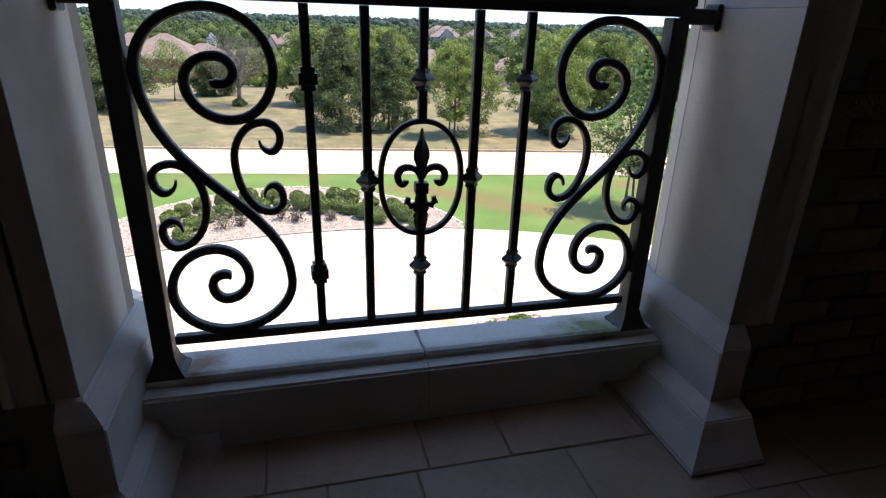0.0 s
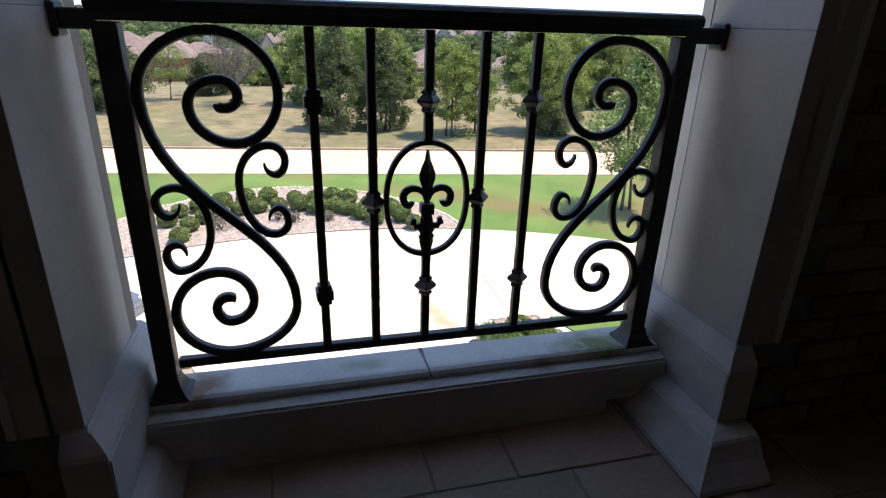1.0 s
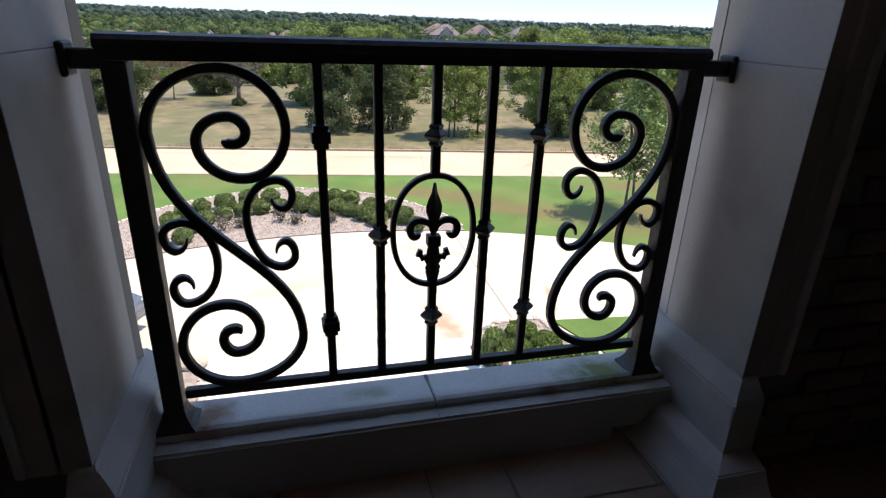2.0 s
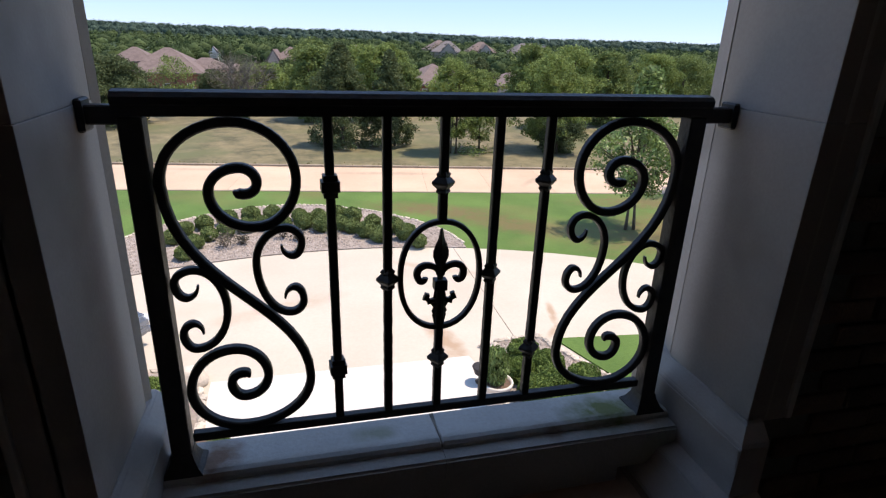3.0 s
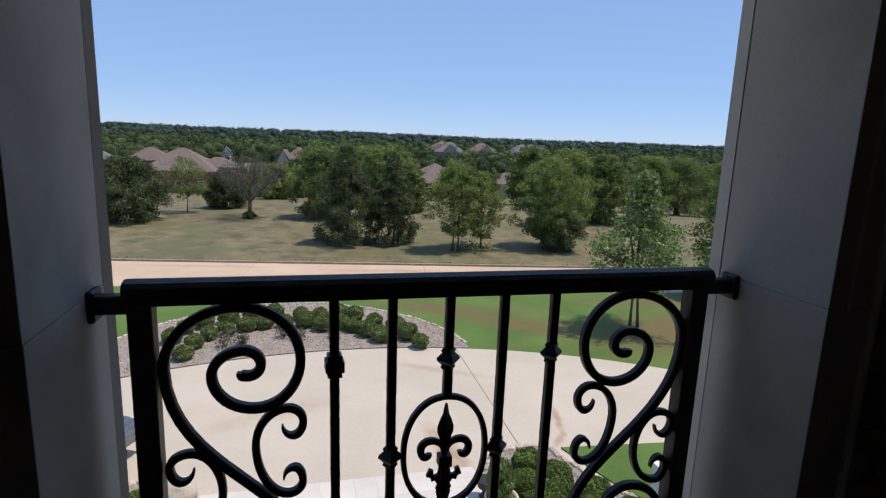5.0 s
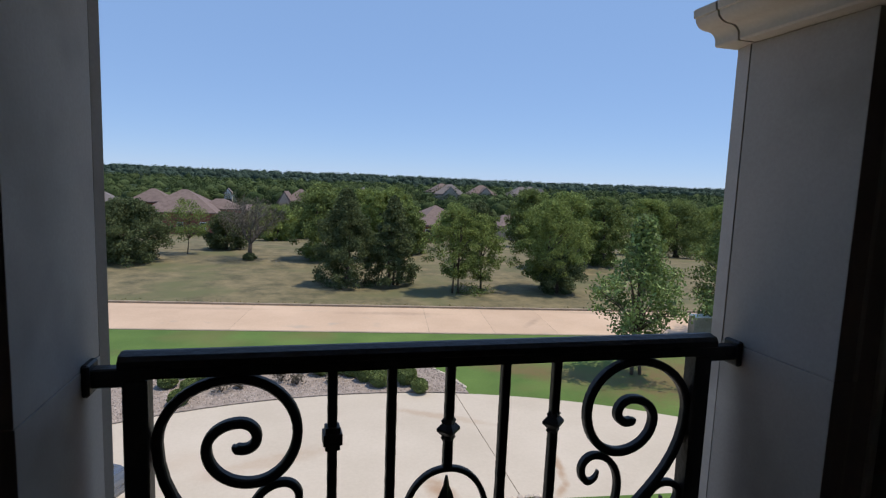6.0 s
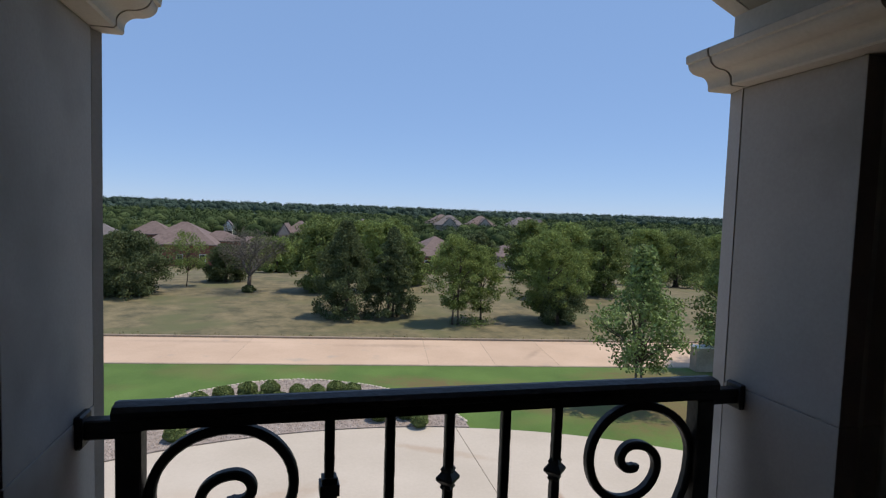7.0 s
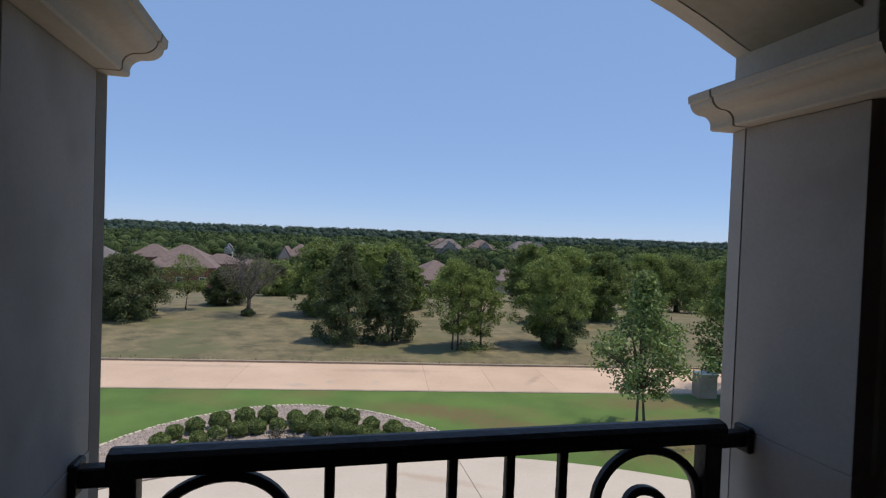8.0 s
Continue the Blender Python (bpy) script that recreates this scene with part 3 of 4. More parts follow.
# ---- woods towards the horizon ----
def woods(name, label, count, d0, d1, hmin, hmax, cards, size, mat, seed, keep=lambda x, y: True, power=0.7):
    g = np.random.default_rng(seed)
    ball = bmesh.new()
    bmesh.ops.create_icosphere(ball, subdivisions=2 if d1 < 300 else 1, radius=1)
    ball_v = np.array([v.co[:] for v in ball.verts])
    ball_f = np.array([[v.index for v in f.verts] for f in ball.faces])
    ball.free()
    cs, ss, bodies = [], [], []
    done = 0
    while done < count:
        d = d0 + (d1 - d0) * g.random() ** power
        a = radians(g.uniform(-34, 58))
        x, y = d * math.sin(a), d * math.cos(a)
        if not keep(x, y):
            continue
        done += 1
        h = g.uniform(hmin, hmax)
        r = h * g.uniform(0.38, 0.68)
        lumps = 0.66 + 0.15 * np.sin(ball_v @ g.normal(size=3) * 3.2 + done)[:, None] + 0.09 * g.normal(size=(len(ball_v), 1))
        bodies.append(ball_v * lumps * np.array([r, r, h * 0.5]) + np.array([x, y, hill(x, y) + h * 0.5]))
        p = g.normal(size=(cards, 3))
        p /= np.linalg.norm(p, axis=1)[:, None]
        p *= (0.55 + 0.5 * g.random(cards) ** 0.8)[:, None]
        p[:, :2] *= (1 + 0.25 * np.sin(4 * p[:, 2] + done) * np.sin(3 * p[:, 0] + 2 * done))[:, None]
        p = p * np.array([r, r, h * 0.5]) + np.array([x, y, hill(x, y) + h * 0.5])
        cs.append(p)
        ss.append(g.uniform(0.7, 1.3, cards) * size * h)
    t = tagged(new(name, leaf_mesh(name, np.concatenate(cs), np.concatenate(ss), g, mat, 0.0, 1.2)), label, "woods", kind="stuff")
    me = bpy.data.meshes.new("inner_crowns")
    me.from_pydata(np.concatenate(bodies).tolist(), [], np.concatenate([ball_f + k * len(ball_v) for k in range(count)]).tolist())
    me.materials.append(mat)
    me.shade_smooth()
    ob = new("inner_crowns", me)
    ob.parent = t
    tagged(ob, kind="stuff")
    return t


def clear_of_houses(x, y):
    return not (-42 < x < -6 and y < 140) and not (20 < x < 50 and 92 < y < 135) and not (-12 < x < 5 and y < 162) and not (0.055 < x / y < 0.10 and y < 180) and not (0.60 < x / y < 0.67 and y < 170) and not (-0.16 < x / y < -0.10 and y < 235)


woods("near_woods", "mixed green trees between scattered houses", 330, 95, 250, 4.6, 7.8, 760, 0.045, WOODS, 71, clear_of_houses)
woods("middle_woods", "unbroken green woodland beyond the houses", 1750, 200, 560, 5.0, 9.8, 240, 0.055, WOODS, 72)
woods("far_woods", "wooded ridge along the horizon, leaf colour tinted with blue haze", 3900, 520, 1500, 5.0, 12.6, 60, 0.085, HAZEWOODS, 73, power=0.8)
# the closed lower canopy that the tree tops stand out of
verts, faces = [], []
rows_d = [235, 260, 290, 330, 380, 440, 520, 620, 740, 880, 1040, 1200, 1350, 1500]
cols = 160
for d in rows_d:
    for i in range(cols):
        a = radians(-50 + 130 * i / (cols - 1))
        x, y = d * math.sin(a), d * math.cos(a)
        verts.append((x, y, hill(x, y) + (0.0 if d == 235 else 3.2 + 1.4 * noise.noise((x / 23, y / 23, 0)))))
for j in range(len(rows_d) - 1):
    for i in range(cols - 1):
        b = j * cols + i
        faces.append((b, b + 1, b + cols + 1, b + cols))
tagged(raw("understorey", verts, faces, HAZEWOODS), "closed green understorey of the distant woods", "woods", kind="stuff")


# ---- houses ----
def hip_roof(x0, x1, y0, y1, z0, z1, over=0.5):
    """A hipped roof with thick eaves."""
    bm = bmesh.new()
    x0, x1, y0, y1 = x0 - over, x1 + over, y0 - over, y1 + over
    w, d = x1 - x0, y1 - y0
    q = min(w, d) / 2
    a = [bm.verts.new(p) for p in ((x0, y0, z0), (x1, y0, z0), (x1, y1, z0), (x0, y1, z0))]
    e = [bm.verts.new((v.co.x, v.co.y, z0 - 0.2)) for v in a]
    if w >= d:
        r = [bm.verts.new((x0 + q, (y0 + y1) / 2, z1)), bm.verts.new((x1 - q + 0.01, (y0 + y1) / 2, z1))]
        fs = [(a[0], a[1], r[1], r[0]), (a[1], a[2], r[1]), (a[2], a[3], r[0], r[1]), (a[3], a[0], r[0])]
    else:
        r = [bm.verts.new(((x0 + x1) / 2, y0 + q, z1)), bm.verts.new(((x0 + x1) / 2, y1 - q + 0.01, z1))]
        fs = [(a[0], a[1], r[0]), (a[1], a[2], r[1], r[0]), (a[2], a[3], r[1]), (a[3], a[0], r[0], r[1])]
    for f in fs:
        bm.faces.new(f)
    for i in range(4):
        bm.faces.new((e[i], e[(i + 1) % 4], a[(i + 1) % 4], a[i]))
    bm.faces.new(e[::-1])
    return bm


def gable_roof(x0, x1, y0, y1, z0, z1, over=0.4):
    return prism([(x0 - over, z0 - 0.2), (x1 + over, z0 - 0.2), (x1 + over, z0), ((x0 + x1) / 2, z1), (x0 - over, z0)], 1, y0 - over, y1 + over)


def house(x, y, turn, blocks, wallmat, roofmat, label, windows=3):
    """blocks: x0, x1, y0, y1, wall height, roof height and 'hip' or 'gable' of each wing."""
    t = thing("house", label, "house", pose(x, y, hill(x, y) - 0.1, 0, 0, turn), "houses beyond the field")
    for i, (x0, x1, y0, y1, wall, ridge, form) in enumerate(blocks):
        part("wall", box(x0, x1, y0, y1, 0, wall), wallmat, t)
        bm = hip_roof(x0, x1, y0, y1, wall + 0.2 + i * 0.015, ridge) if form == "hip" else gable_roof(x0, x1, y0, y1, wall + 0.2 + i * 0.015, ridge)
        part("roof", bm, roofmat, t)
        if form == "gable":
            part("gable_wall", prism([(x0, wall - 0.05), (x1, wall - 0.05), ((x0 + x1) / 2, ridge - 0.35)], 1, y0 + 0.02, y0 - 0.42), wallmat, t)
        for k in range(windows):
            wx = x0 + (x1 - x0) * (k + 0.5) / windows
            w = part("window", box(wx - 0.55, wx + 0.55, y0 - 0.05, y0 + 0.02, 0.9, min(2.3, wall - 0.3)), WHITE, t)
            part("pane", box(wx - 0.45, wx + 0.45, y0 - 0.08, y0 - 0.045, 1.0, min(2.2, wall - 0.4)), WINDOW, w)
    return t


house(-22.5, 111, 0, [(-5.9, 5.9, 0, 7.6, 3.9, 7.2, "hip"), (-11.0, -3.6, 9.4, 16, 5.2, 7.9, "hip"), (-5.2, 3.0, 6.8, 14, 5.4, 8.0, "hip"), (2.0, 9.6, 6, 12, 4.3, 6.4, "hip"), (7.5, 14.5, 10, 16, 3.6, 5.2, "hip")], REDBRICK, ROOF, "low brick house under broad pinkish-brown hipped roofs")
house(-1.6, 146, -6, [(-4.2, 4.2, 0, 8, 4.6, 8.2, "hip"), (-4.9, -2.0, -1.2, 6, 4.6, 7.6, "gable"), (1.8, 4.6, -1.5, 6, 4.6, 7.5, "gable")], TANBRICK, ROOF, "gabled house with pinkish-brown roofs and light trim")
house(13.6, 62, 5, [(-1.7, 1.8, 0, 4, 1.9, 2.9, "hip")], REDBRICK, ROOF, "small red brick outbuilding with a brown roof", 1)
house(28.5, 116, 10, [(-4.4, 4.4, 0, 9, 3.2, 6.3, "hip"), (4, 10, 1, 9, 3.0, 5.4, "hip")], TANBRICK, ROOF, "tan brick house half hidden by trees")
house(42.5, 108, 10, [(-4, 6, 0, 9, 2.8, 5.4, "hip")], TANBRICK, ROOF, "low tan house behind the field trees")
house(-47, 144, 10, [(-5, 5, 0, 9, 3.4, 6.6, "hip")], TANBRICK, GREYROOF, "pale house at the woods' edge")
house(17, 177, -10, [(-4, 4, 0, 9, 4.0, 8.6, "gable")], TANBRICK, GREYROOF, "gabled house among the woods")
for k, (x, y) in enumerate([(66, 258), (85, 265), (106, 262), (75, 300), (128, 300)]):
    house(x, y, -15 + 9 * k, [(-7, 7, 0, 12, 5.5, 10.4, "hip"), (-3, 4, -3.5, 6, 5.2, 9.4, "gable")], TANBRICK, ROOF if k % 2 else GREYROOF, "far brown-roofed house among trees")
house(-27.6, 220, 0, [(-1.3, 1.3, 0, 3, 4.0, 6.1, "gable"), (-9, -1.5, 2, 8, 2.6, 4.2, "hip")], WHITE, GREYROOF, "far cream building with a small gabled tower")


# ---- brick pier at the street ----
pier = thing("mailbox_pier", "square grey-brown masonry mailbox pier with a pale cap", "mailbox", pose(15.95, 18.85, GZ, 0, 0, -9))
part("shaft", box(-0.4, 0.4, -0.26, 0.26, 0, 0.98, 0.01), KERB, pier)
part("cap", box(-0.42, 0.42, -0.28, 0.28, 0.98, 1.04, 0.02, 2), WHITE, pier)
part("letter_door", box(-0.13, 0.13, 0.26, 0.28, 0.46, 0.66, 0.008), CHROME, pier)


# ---- beside the front steps ----
def rounded(cx, cy, rx, ry, n=44, e=3.2):
    """A rectangle with widely rounded corners."""
    return [(cx + rx * math.copysign(abs(math.cos(a)) ** (2 / e), math.cos(a)), cy + ry * math.copysign(abs(math.sin(a)) ** (2 / e), math.sin(a))) for a in [2 * math.pi * i / n for i in range(n)]]


side_lawn = part("side_lawn", prism([(4.75, 8.5), (7.4, 8.25), (13.5, 7.4), (13.5, 2.0), (5.9, 2.0), (5.95, 5.9), (5.25, 7.0)], 2, GZ - 0.05, GZ + 0.05), LAWN)
tagged(side_lawn, "small green lawn beside the driveway", "lawn", kind="structure")
side_bed = part("side_bed", prism([(3.0, 8.2), (3.6, 8.6), (4.45, 8.6), (5.1, 7.05), (5.75, 5.9), (5.75, 2.0), (3.09, 2.0), (3.09, 6.9)], 2, GZ - 0.05, GZ + 0.055), GRAVEL)
tagged(side_bed, "gravel bed with hedge shrubs beside the entrance", "planting bed", kind="structure")
left_bed = part("entry_bed", prism(rounded(-3.55, 6.3, 1.45, 2.4), 2, GZ - 0.05, GZ + 0.06), GRAVEL)
tagged(left_bed, "rounded gravel bed beside the entrance", "planting bed", kind="structure")
apron = part("entrance_apron", prism([(-2.1, 0.4), (-2.1, 8.2), (2.75, 8.2), (3.06, 6.87), (3.06, 0.4)], 2, GZ - 0.05, GZ + 0.0225), PALE)
tagged(apron, "pale stone paving before the entrance", "paving", kind="structure")
hedges = [shrub("hedge_shrub", 0.38, 5200, 0.034, 40 + k, HEDGE, "loosely clipped green shrub in the entrance bed", "shrubs in the entrance bed") for k in range(2)]
place(hedges, [(3.72, 7.72, 0.86), (4.0, 7.2, 0.84), (3.42, 7.15, 0.75), (3.85, 6.72, 0.86), (4.45, 6.62, 0.84), (3.45, 6.45, 0.85), (4.2, 6.12, 0.9), (4.85, 5.95, 0.84), (3.62, 5.85, 0.9), (4.35, 5.45, 0.9), (3.7, 5.2, 0.9), (4.9, 5.2, 0.9),
               (-2.95, 7.75, 0.7), (-2.5, 7.0, 0.6), (-3.5, 8.0, 0.8), (-3.7, 7.0, 0.9), (-2.9, 6.3, 0.9), (-3.9, 5.9, 0.9), (-3.1, 4.9, 0.9)], GZ + 0.02)


def edge_stones(owner, line, step, size, seed, z):
    """A course of rounded edging stones, set one after the other along a line."""
    g = random.Random(seed)
    forms = []
    for k in range(4):
        bm = bmesh.new()
        bmesh.ops.create_icosphere(bm, subdivisions=1, radius=0.5)
        for v in bm.verts:
            v.co *= 0.9 + 0.25 * g.random()
        me = bpy.data.meshes.new("edging_stone")
        bm.to_mesh(me)
        bm.free()
        me.materials.append(EDGESTONE)
        forms.append(me)
    carry = 0.0
    for (xa, ya), (xb, yb) in zip(line, line[1:]):
        d = math.hypot(xb - xa, yb - ya)
        at = carry
        while at < d:
            k = at / d
            m = pose(xa + (xb - xa) * k + g.uniform(-0.02, 0.02), ya + (yb - ya) * k + g.uniform(-0.02, 0.02), z, 0, 0, math.degrees(math.atan2(yb - ya, xb - xa)) + g.uniform(-14, 14))
            shared("edging_stone", forms[g.randrange(4)], owner, m @ Matrix.Diagonal((size * g.uniform(0.95, 1.3), size * g.uniform(0.7, 0.95), size * g.uniform(0.5, 0.8), 1)))
            at += step * g.uniform(0.9, 1.15)
        carry = at - d


edge_stones(bed, outer, 0.155, 0.15, 1, GZ + 0.05)
edge_stones(side_bed, [(4.45, 8.62), (4.65, 7.95), (5.1, 7.05), (5.8, 5.85), (5.85, 4.0)], 0.2, 0.21, 2, GZ + 0.06)
edge_stones(side_bed, [(3.0, 6.9), (2.98, 8.0), (3.5, 8.62), (4.45, 8.62)], 0.19, 0.19, 3, GZ + 0.06)
edge_stones(left_bed, rounded(-3.55, 6.3, 1.45, 2.4), 0.2, 0.2, 4, GZ + 0.06)
pebbles("entrance_gravel", 2500, lambda x, y: (y < 8.6 - 2.0 * max(0, x - 4.45)), 3.05, 5.6, 4.5, 8.5, GZ + 0.053, 0.035, "loose gravel under the entrance shrubs")


def dry_shrub(x, y, s, seed):
    g = np.random.default_rng(seed)
    t = thing("dry_shrub", "small withered brown shrub in the gravel", "shrub", pose(x, y, GZ + 0.04), "withered shrubs in the bed")
    bm = bmesh.new()
    for k in range(9):
        a, l = g.uniform(0, 6.28), s * g.uniform(0.5, 1)
        tube([(0, 0, 0), (0.35 * l * math.cos(a), 0.35 * l * math.sin(a), 0.5 * l), (0.6 * l * math.cos(a), 0.6 * l * math.sin(a), 0.9 * l)], [0.014, 0.009, 0.004], 4, bm)
    part("twigs", bm, BARK, t)
    c = g.normal(size=(260, 3)) * np.array([0.3, 0.3, 0.22]) * s + np.array([0, 0, 0.55 * s])
    c[:, 2] = np.maximum(c[:, 2], 0.03)
    ob = new("foliage", leaf_mesh("foliage", c, g.uniform(0.03, 0.06, 260), g, DRY))
    ob.parent = t


for k, (x, y, s) in enumerate([(-2.55, 15.3, 0.5), (-0.95, 15.9, 0.42), (-0.5, 15.6, 0.35), (0.55, 15.6, 0.3), (-2.1, 15.5, 0.3)]):
    dry_shrub(x, y, s, 90 + k)

boulder = bmesh.new()
bmesh.ops.create_icosphere(boulder, subdivisions=3, radius=0.5)
for v in boulder.verts:
    v.co *= 1 + 0.22 * noise.noise(v.co * 2.3)
boulder.transform(Matrix.Diagonal((0.62, 0.5, 0.42, 1)))
boulder.transform(Matrix.Translation((-2.42, 8.2, GZ + 0.16)))
tagged(part("boulder", boulder, EDGESTONE), "rough pale boulder at the entrance bed's rim", "boulder")

# flared pots, two of them with an upright feathery plant
def flower_pot(x, y, tall, label):
    t = thing("flower_pot", label, "pot", pose(x, y, GZ + 0.028), "pots before the entrance")
    k = tall / 0.55
    part("bowl", lathe([(r, z * k) for r, z in ((0.15, 0), (0.165, 0.02), (0.18, 0.16), (0.215, 0.36), (0.25, 0.47), (0.275, 0.50), (0.282, 0.53), (0.27, 0.55), (0.245, 0.55), (0.235, 0.50), (0.2, 0.46))], 32), POTMAT, t, smooth=True)
    part("soil", lathe([(0.2, 0.462 * k), (0.236, 0.5 * k), (0.1, 0.505 * k)], 24), SOIL, t)


def potted_plant(x, y, z, seed, tall=0.62):
    t = thing("potted_plant", "upright feathery bright green plant growing in the pot", "plant", pose(x, y, z))
    g = np.random.default_rng(seed)
    h = g.random(2200) ** 0.8
    a, r = g.uniform(0, 2 * math.pi, 2200), np.sqrt(g.random(2200))
    wide = 0.08 + 0.15 * np.sin(math.pi * np.minimum(1, h * 0.75 + 0.12))
    c = np.stack([r * wide * np.cos(a), r * wide * np.sin(a) + 0.03 * h, tall * h], 1)
    ob = new("foliage", leaf_mesh("foliage", c, g.uniform(0.018, 0.034, 2200), g, YOUNG, -2.2, 5.0))
    ob.parent = t
    bm = bmesh.new()
    for k in range(12):
        b = k * 2.4
        tube([(0.02 * math.cos(b), 0.02 * math.sin(b), -0.03), (0.06 * math.cos(b), 0.06 * math.sin(b), 0.4 * tall), (0.11 * math.cos(b), 0.11 * math.sin(b), 0.8 * tall)], [0.012, 0.008, 0.004], 5, bm)
    part("stems", bm, HEDGE, t)


flower_pot(2.73, 6.5, 0.52, "flared cream clay pot with a green plant, on the paving")
potted_plant(2.71, 6.53, GZ + 0.49, 8)
flower_pot(2.2, 5.66, 0.42, "low flared cream clay pot without a plant, on the paving")
flower_pot(-1.6, 5.5, 0.42, "flared cream clay pot with a low green plant, before the entrance")
potted_plant(-1.59, 5.52, GZ + 0.39, 9, 0.34)
flower_pot(-1.98, 6.0, 0.4, "low flared cream clay pot beside the gravel bed")
urn = thing("iron_urn", "small dark metal urn with a withered plant", "urn", pose(2.7, 7.25, GZ + 0.028))
part("bowl", lathe([(0.09, 0), (0.1, 0.03), (0.04, 0.07), (0.04, 0.14), (0.12, 0.2), (0.16, 0.32), (0.17, 0.34), (0.14, 0.34)], 18), IRON, urn, smooth=True)
post = thing("utility_post", "short white utility box standing on the lawn", "utility box", pose(5.62, 6.42, GZ + 0.04))
part("body", box(-0.12, 0.12, -0.12, 0.12, 0, 0.74, 0.02, 2), WHITE, post)
part("lid", box(-0.14, 0.14, -0.14, 0.14, 0.74, 0.79, 0.015, 2), WHITE, post)

# parked car, its nose just showing past the wall
car = thing("car", "silver-blue parked car on the driveway", "car", pose(-4.03, 10.16, GZ + 0.02, 0, 0, -28))
profile = [(-0.86, 0.28), (-0.9, 0.55), (-0.86, 0.82), (-0.7, 0.92), (0.7, 0.92), (0.86, 0.82), (0.9, 0.55), (0.86, 0.28)]
bm = prism(profile, 1, -4.4, 0.0)
for v in bm.verts:
    if v.co.y > -0.1:
        v.co.x *= 0.86
        v.co.z = 0.28 + (v.co.z - 0.28) * 0.72
bmesh.ops.bevel(bm, geom=bm.edges[:], offset=0.06, segments=2, affect="EDGES")
part("body", bm, CARPAINT, car, smooth=True)
bm = prism([(-0.74, 0.88), (-0.58, 1.4), (0.58, 1.4), (0.74, 0.88)], 1, -3.9, -1.2)
for v in bm.verts:
    if v.co.z > 1.2:
        v.co.y = -2.55 + (v.co.y + 2.55) * 0.62
bmesh.ops.bevel(bm, geom=bm.edges[:], offset=0.05, segments=2, affect="EDGES")
cab = part("cabin", bm, CARPAINT, car, smooth=True)
part("windscreen", prism([(-0.64, 0.95), (-0.52, 1.33), (0.52, 1.33), (0.64, 0.95)], 1, -1.32, -1.28), CARGLASS, car).matrix_basis = pose(0, -0.32, 0.35, -32, 0, 0) @ pose(0, 0.3, -0.9)
for sx in (-1, 1):
    part("headlight", box(sx * 0.62 - 0.13, sx * 0.62 + 0.13, -0.1, 0.015, 0.55, 0.68, 0.03, 2), LENS, car)
    mir = part("wing_mirror", box(sx * 0.93 - 0.09, sx * 0.93 + 0.09, -1.45, -1.33, 0.95, 1.07, 0.03, 2), CARPAINT, car)
    for yy in (-0.85, -3.5):
        bm = lathe([(0.2, -0.1), (0.31, -0.1), (0.33, -0.06), (0.33, 0.06), (0.31, 0.1), (0.2, 0.1)], 24)
        bm.transform(Matrix.Translation((sx * 0.8, yy, 0.33)) @ Matrix.Rotation(math.pi / 2, 4, "Y"))
        wh = part("wheel", bm, RUBBER, car, smooth=True)
        bm = lathe([(0.2, -0.108), (0.06, -0.112), (0.05, 0.112), (0.2, 0.108)], 16)
        bm.transform(Matrix.Translation((sx * 0.8, yy, 0.33)) @ Matrix.Rotation(math.pi / 2, 4, "Y"))
        part("rim", bm, CHROME, wh)
part("grille", box(-0.4, 0.4, -0.05, 0.012, 0.36, 0.52, 0.015), RUBBER, car)
part("bumper", box(-0.74, 0.74, -0.06, 0.05, 0.3, 0.42, 0.03, 2), CARPAINT, car)

# fine cracks and saw joints of the driveway
crack = part("drive_joint", prism([(4.05, 14.3), (4.065, 14.3), (3.945, 8.62), (3.93, 8.62)], 2, GZ + 0.012, GZ + 0.02), CAULK)
tagged(crack, "straight dark joint across the driveway", "joint", kind="structure")

# ---- the gallery ----
XR, XL = 0.735, -0.715
YI, YO = -0.275, 0.10
SPRING, RISE = 1.96, 0.2
XM, HALF = (XR + XL) / 2, (XR - XL) / 2


def arch(x):
    return SPRING + RISE * max(0.0, 1 - ((x - XM) / HALF) ** 2)


def wall_piece(name, x0, x1, label):
    ob = part(name, box(x0, x1, -0.24, YO - 0.01, -4.85, 3.1), MORTAR)
    return tagged(ob, label, "wall", kind="structure")


wall_r = wall_piece("wall_east", XR + 0.06, 3.4, "dark brick wall beside the opening")
wall_l = wall_piece("wall_west", -3.4, XL - 0.06, "dark brick wall beside the opening")
low = tagged(part("wall_front", box(XL - 0.055, XR + 0.055, -0.1, YO - 0.012, -4.85, -0.194), PLASTER), "plain wall below the balcony opening", "wall", kind="structure")
xs = [XL - 0.055 + (XR - XL + 0.11) * i / 32 for i in range(33)]
head = [(x, arch(x) + 0.004) for x in xs]
for nm, y0, y1, mat in (("arch_wall", -0.24, YO - 0.055, PLASTER), ("arch_edge", YO - 0.05, YO, LITSTONE)):
    ob = part(nm, prism(head + [(xs[-1], 3.1), (xs[0], 3.1)], 1, y0, y1), mat)
    tagged(ob, "shallow arched head over the opening, stuccoed", "wall", kind="structure")
floor = part("floor", box(-3.4, 3.4, -3.6, YO - 0.016, -0.19, -0.004), GROUT)
tagged(floor, "floor of square-cut travertine tiles", "floor", kind="structure")
tagged(part("ceiling", box(-3.4, 3.4, -3.6, -0.24, 2.75, 2.95), ROOMWALL), "plain plastered ceiling", "ceiling", kind="structure")
tagged(part("wall_back", box(-3.4, 3.4, -3.75, -3.6, -0.2, 3.0), ROOMWALL), "plain plastered back wall", "wall", kind="structure")
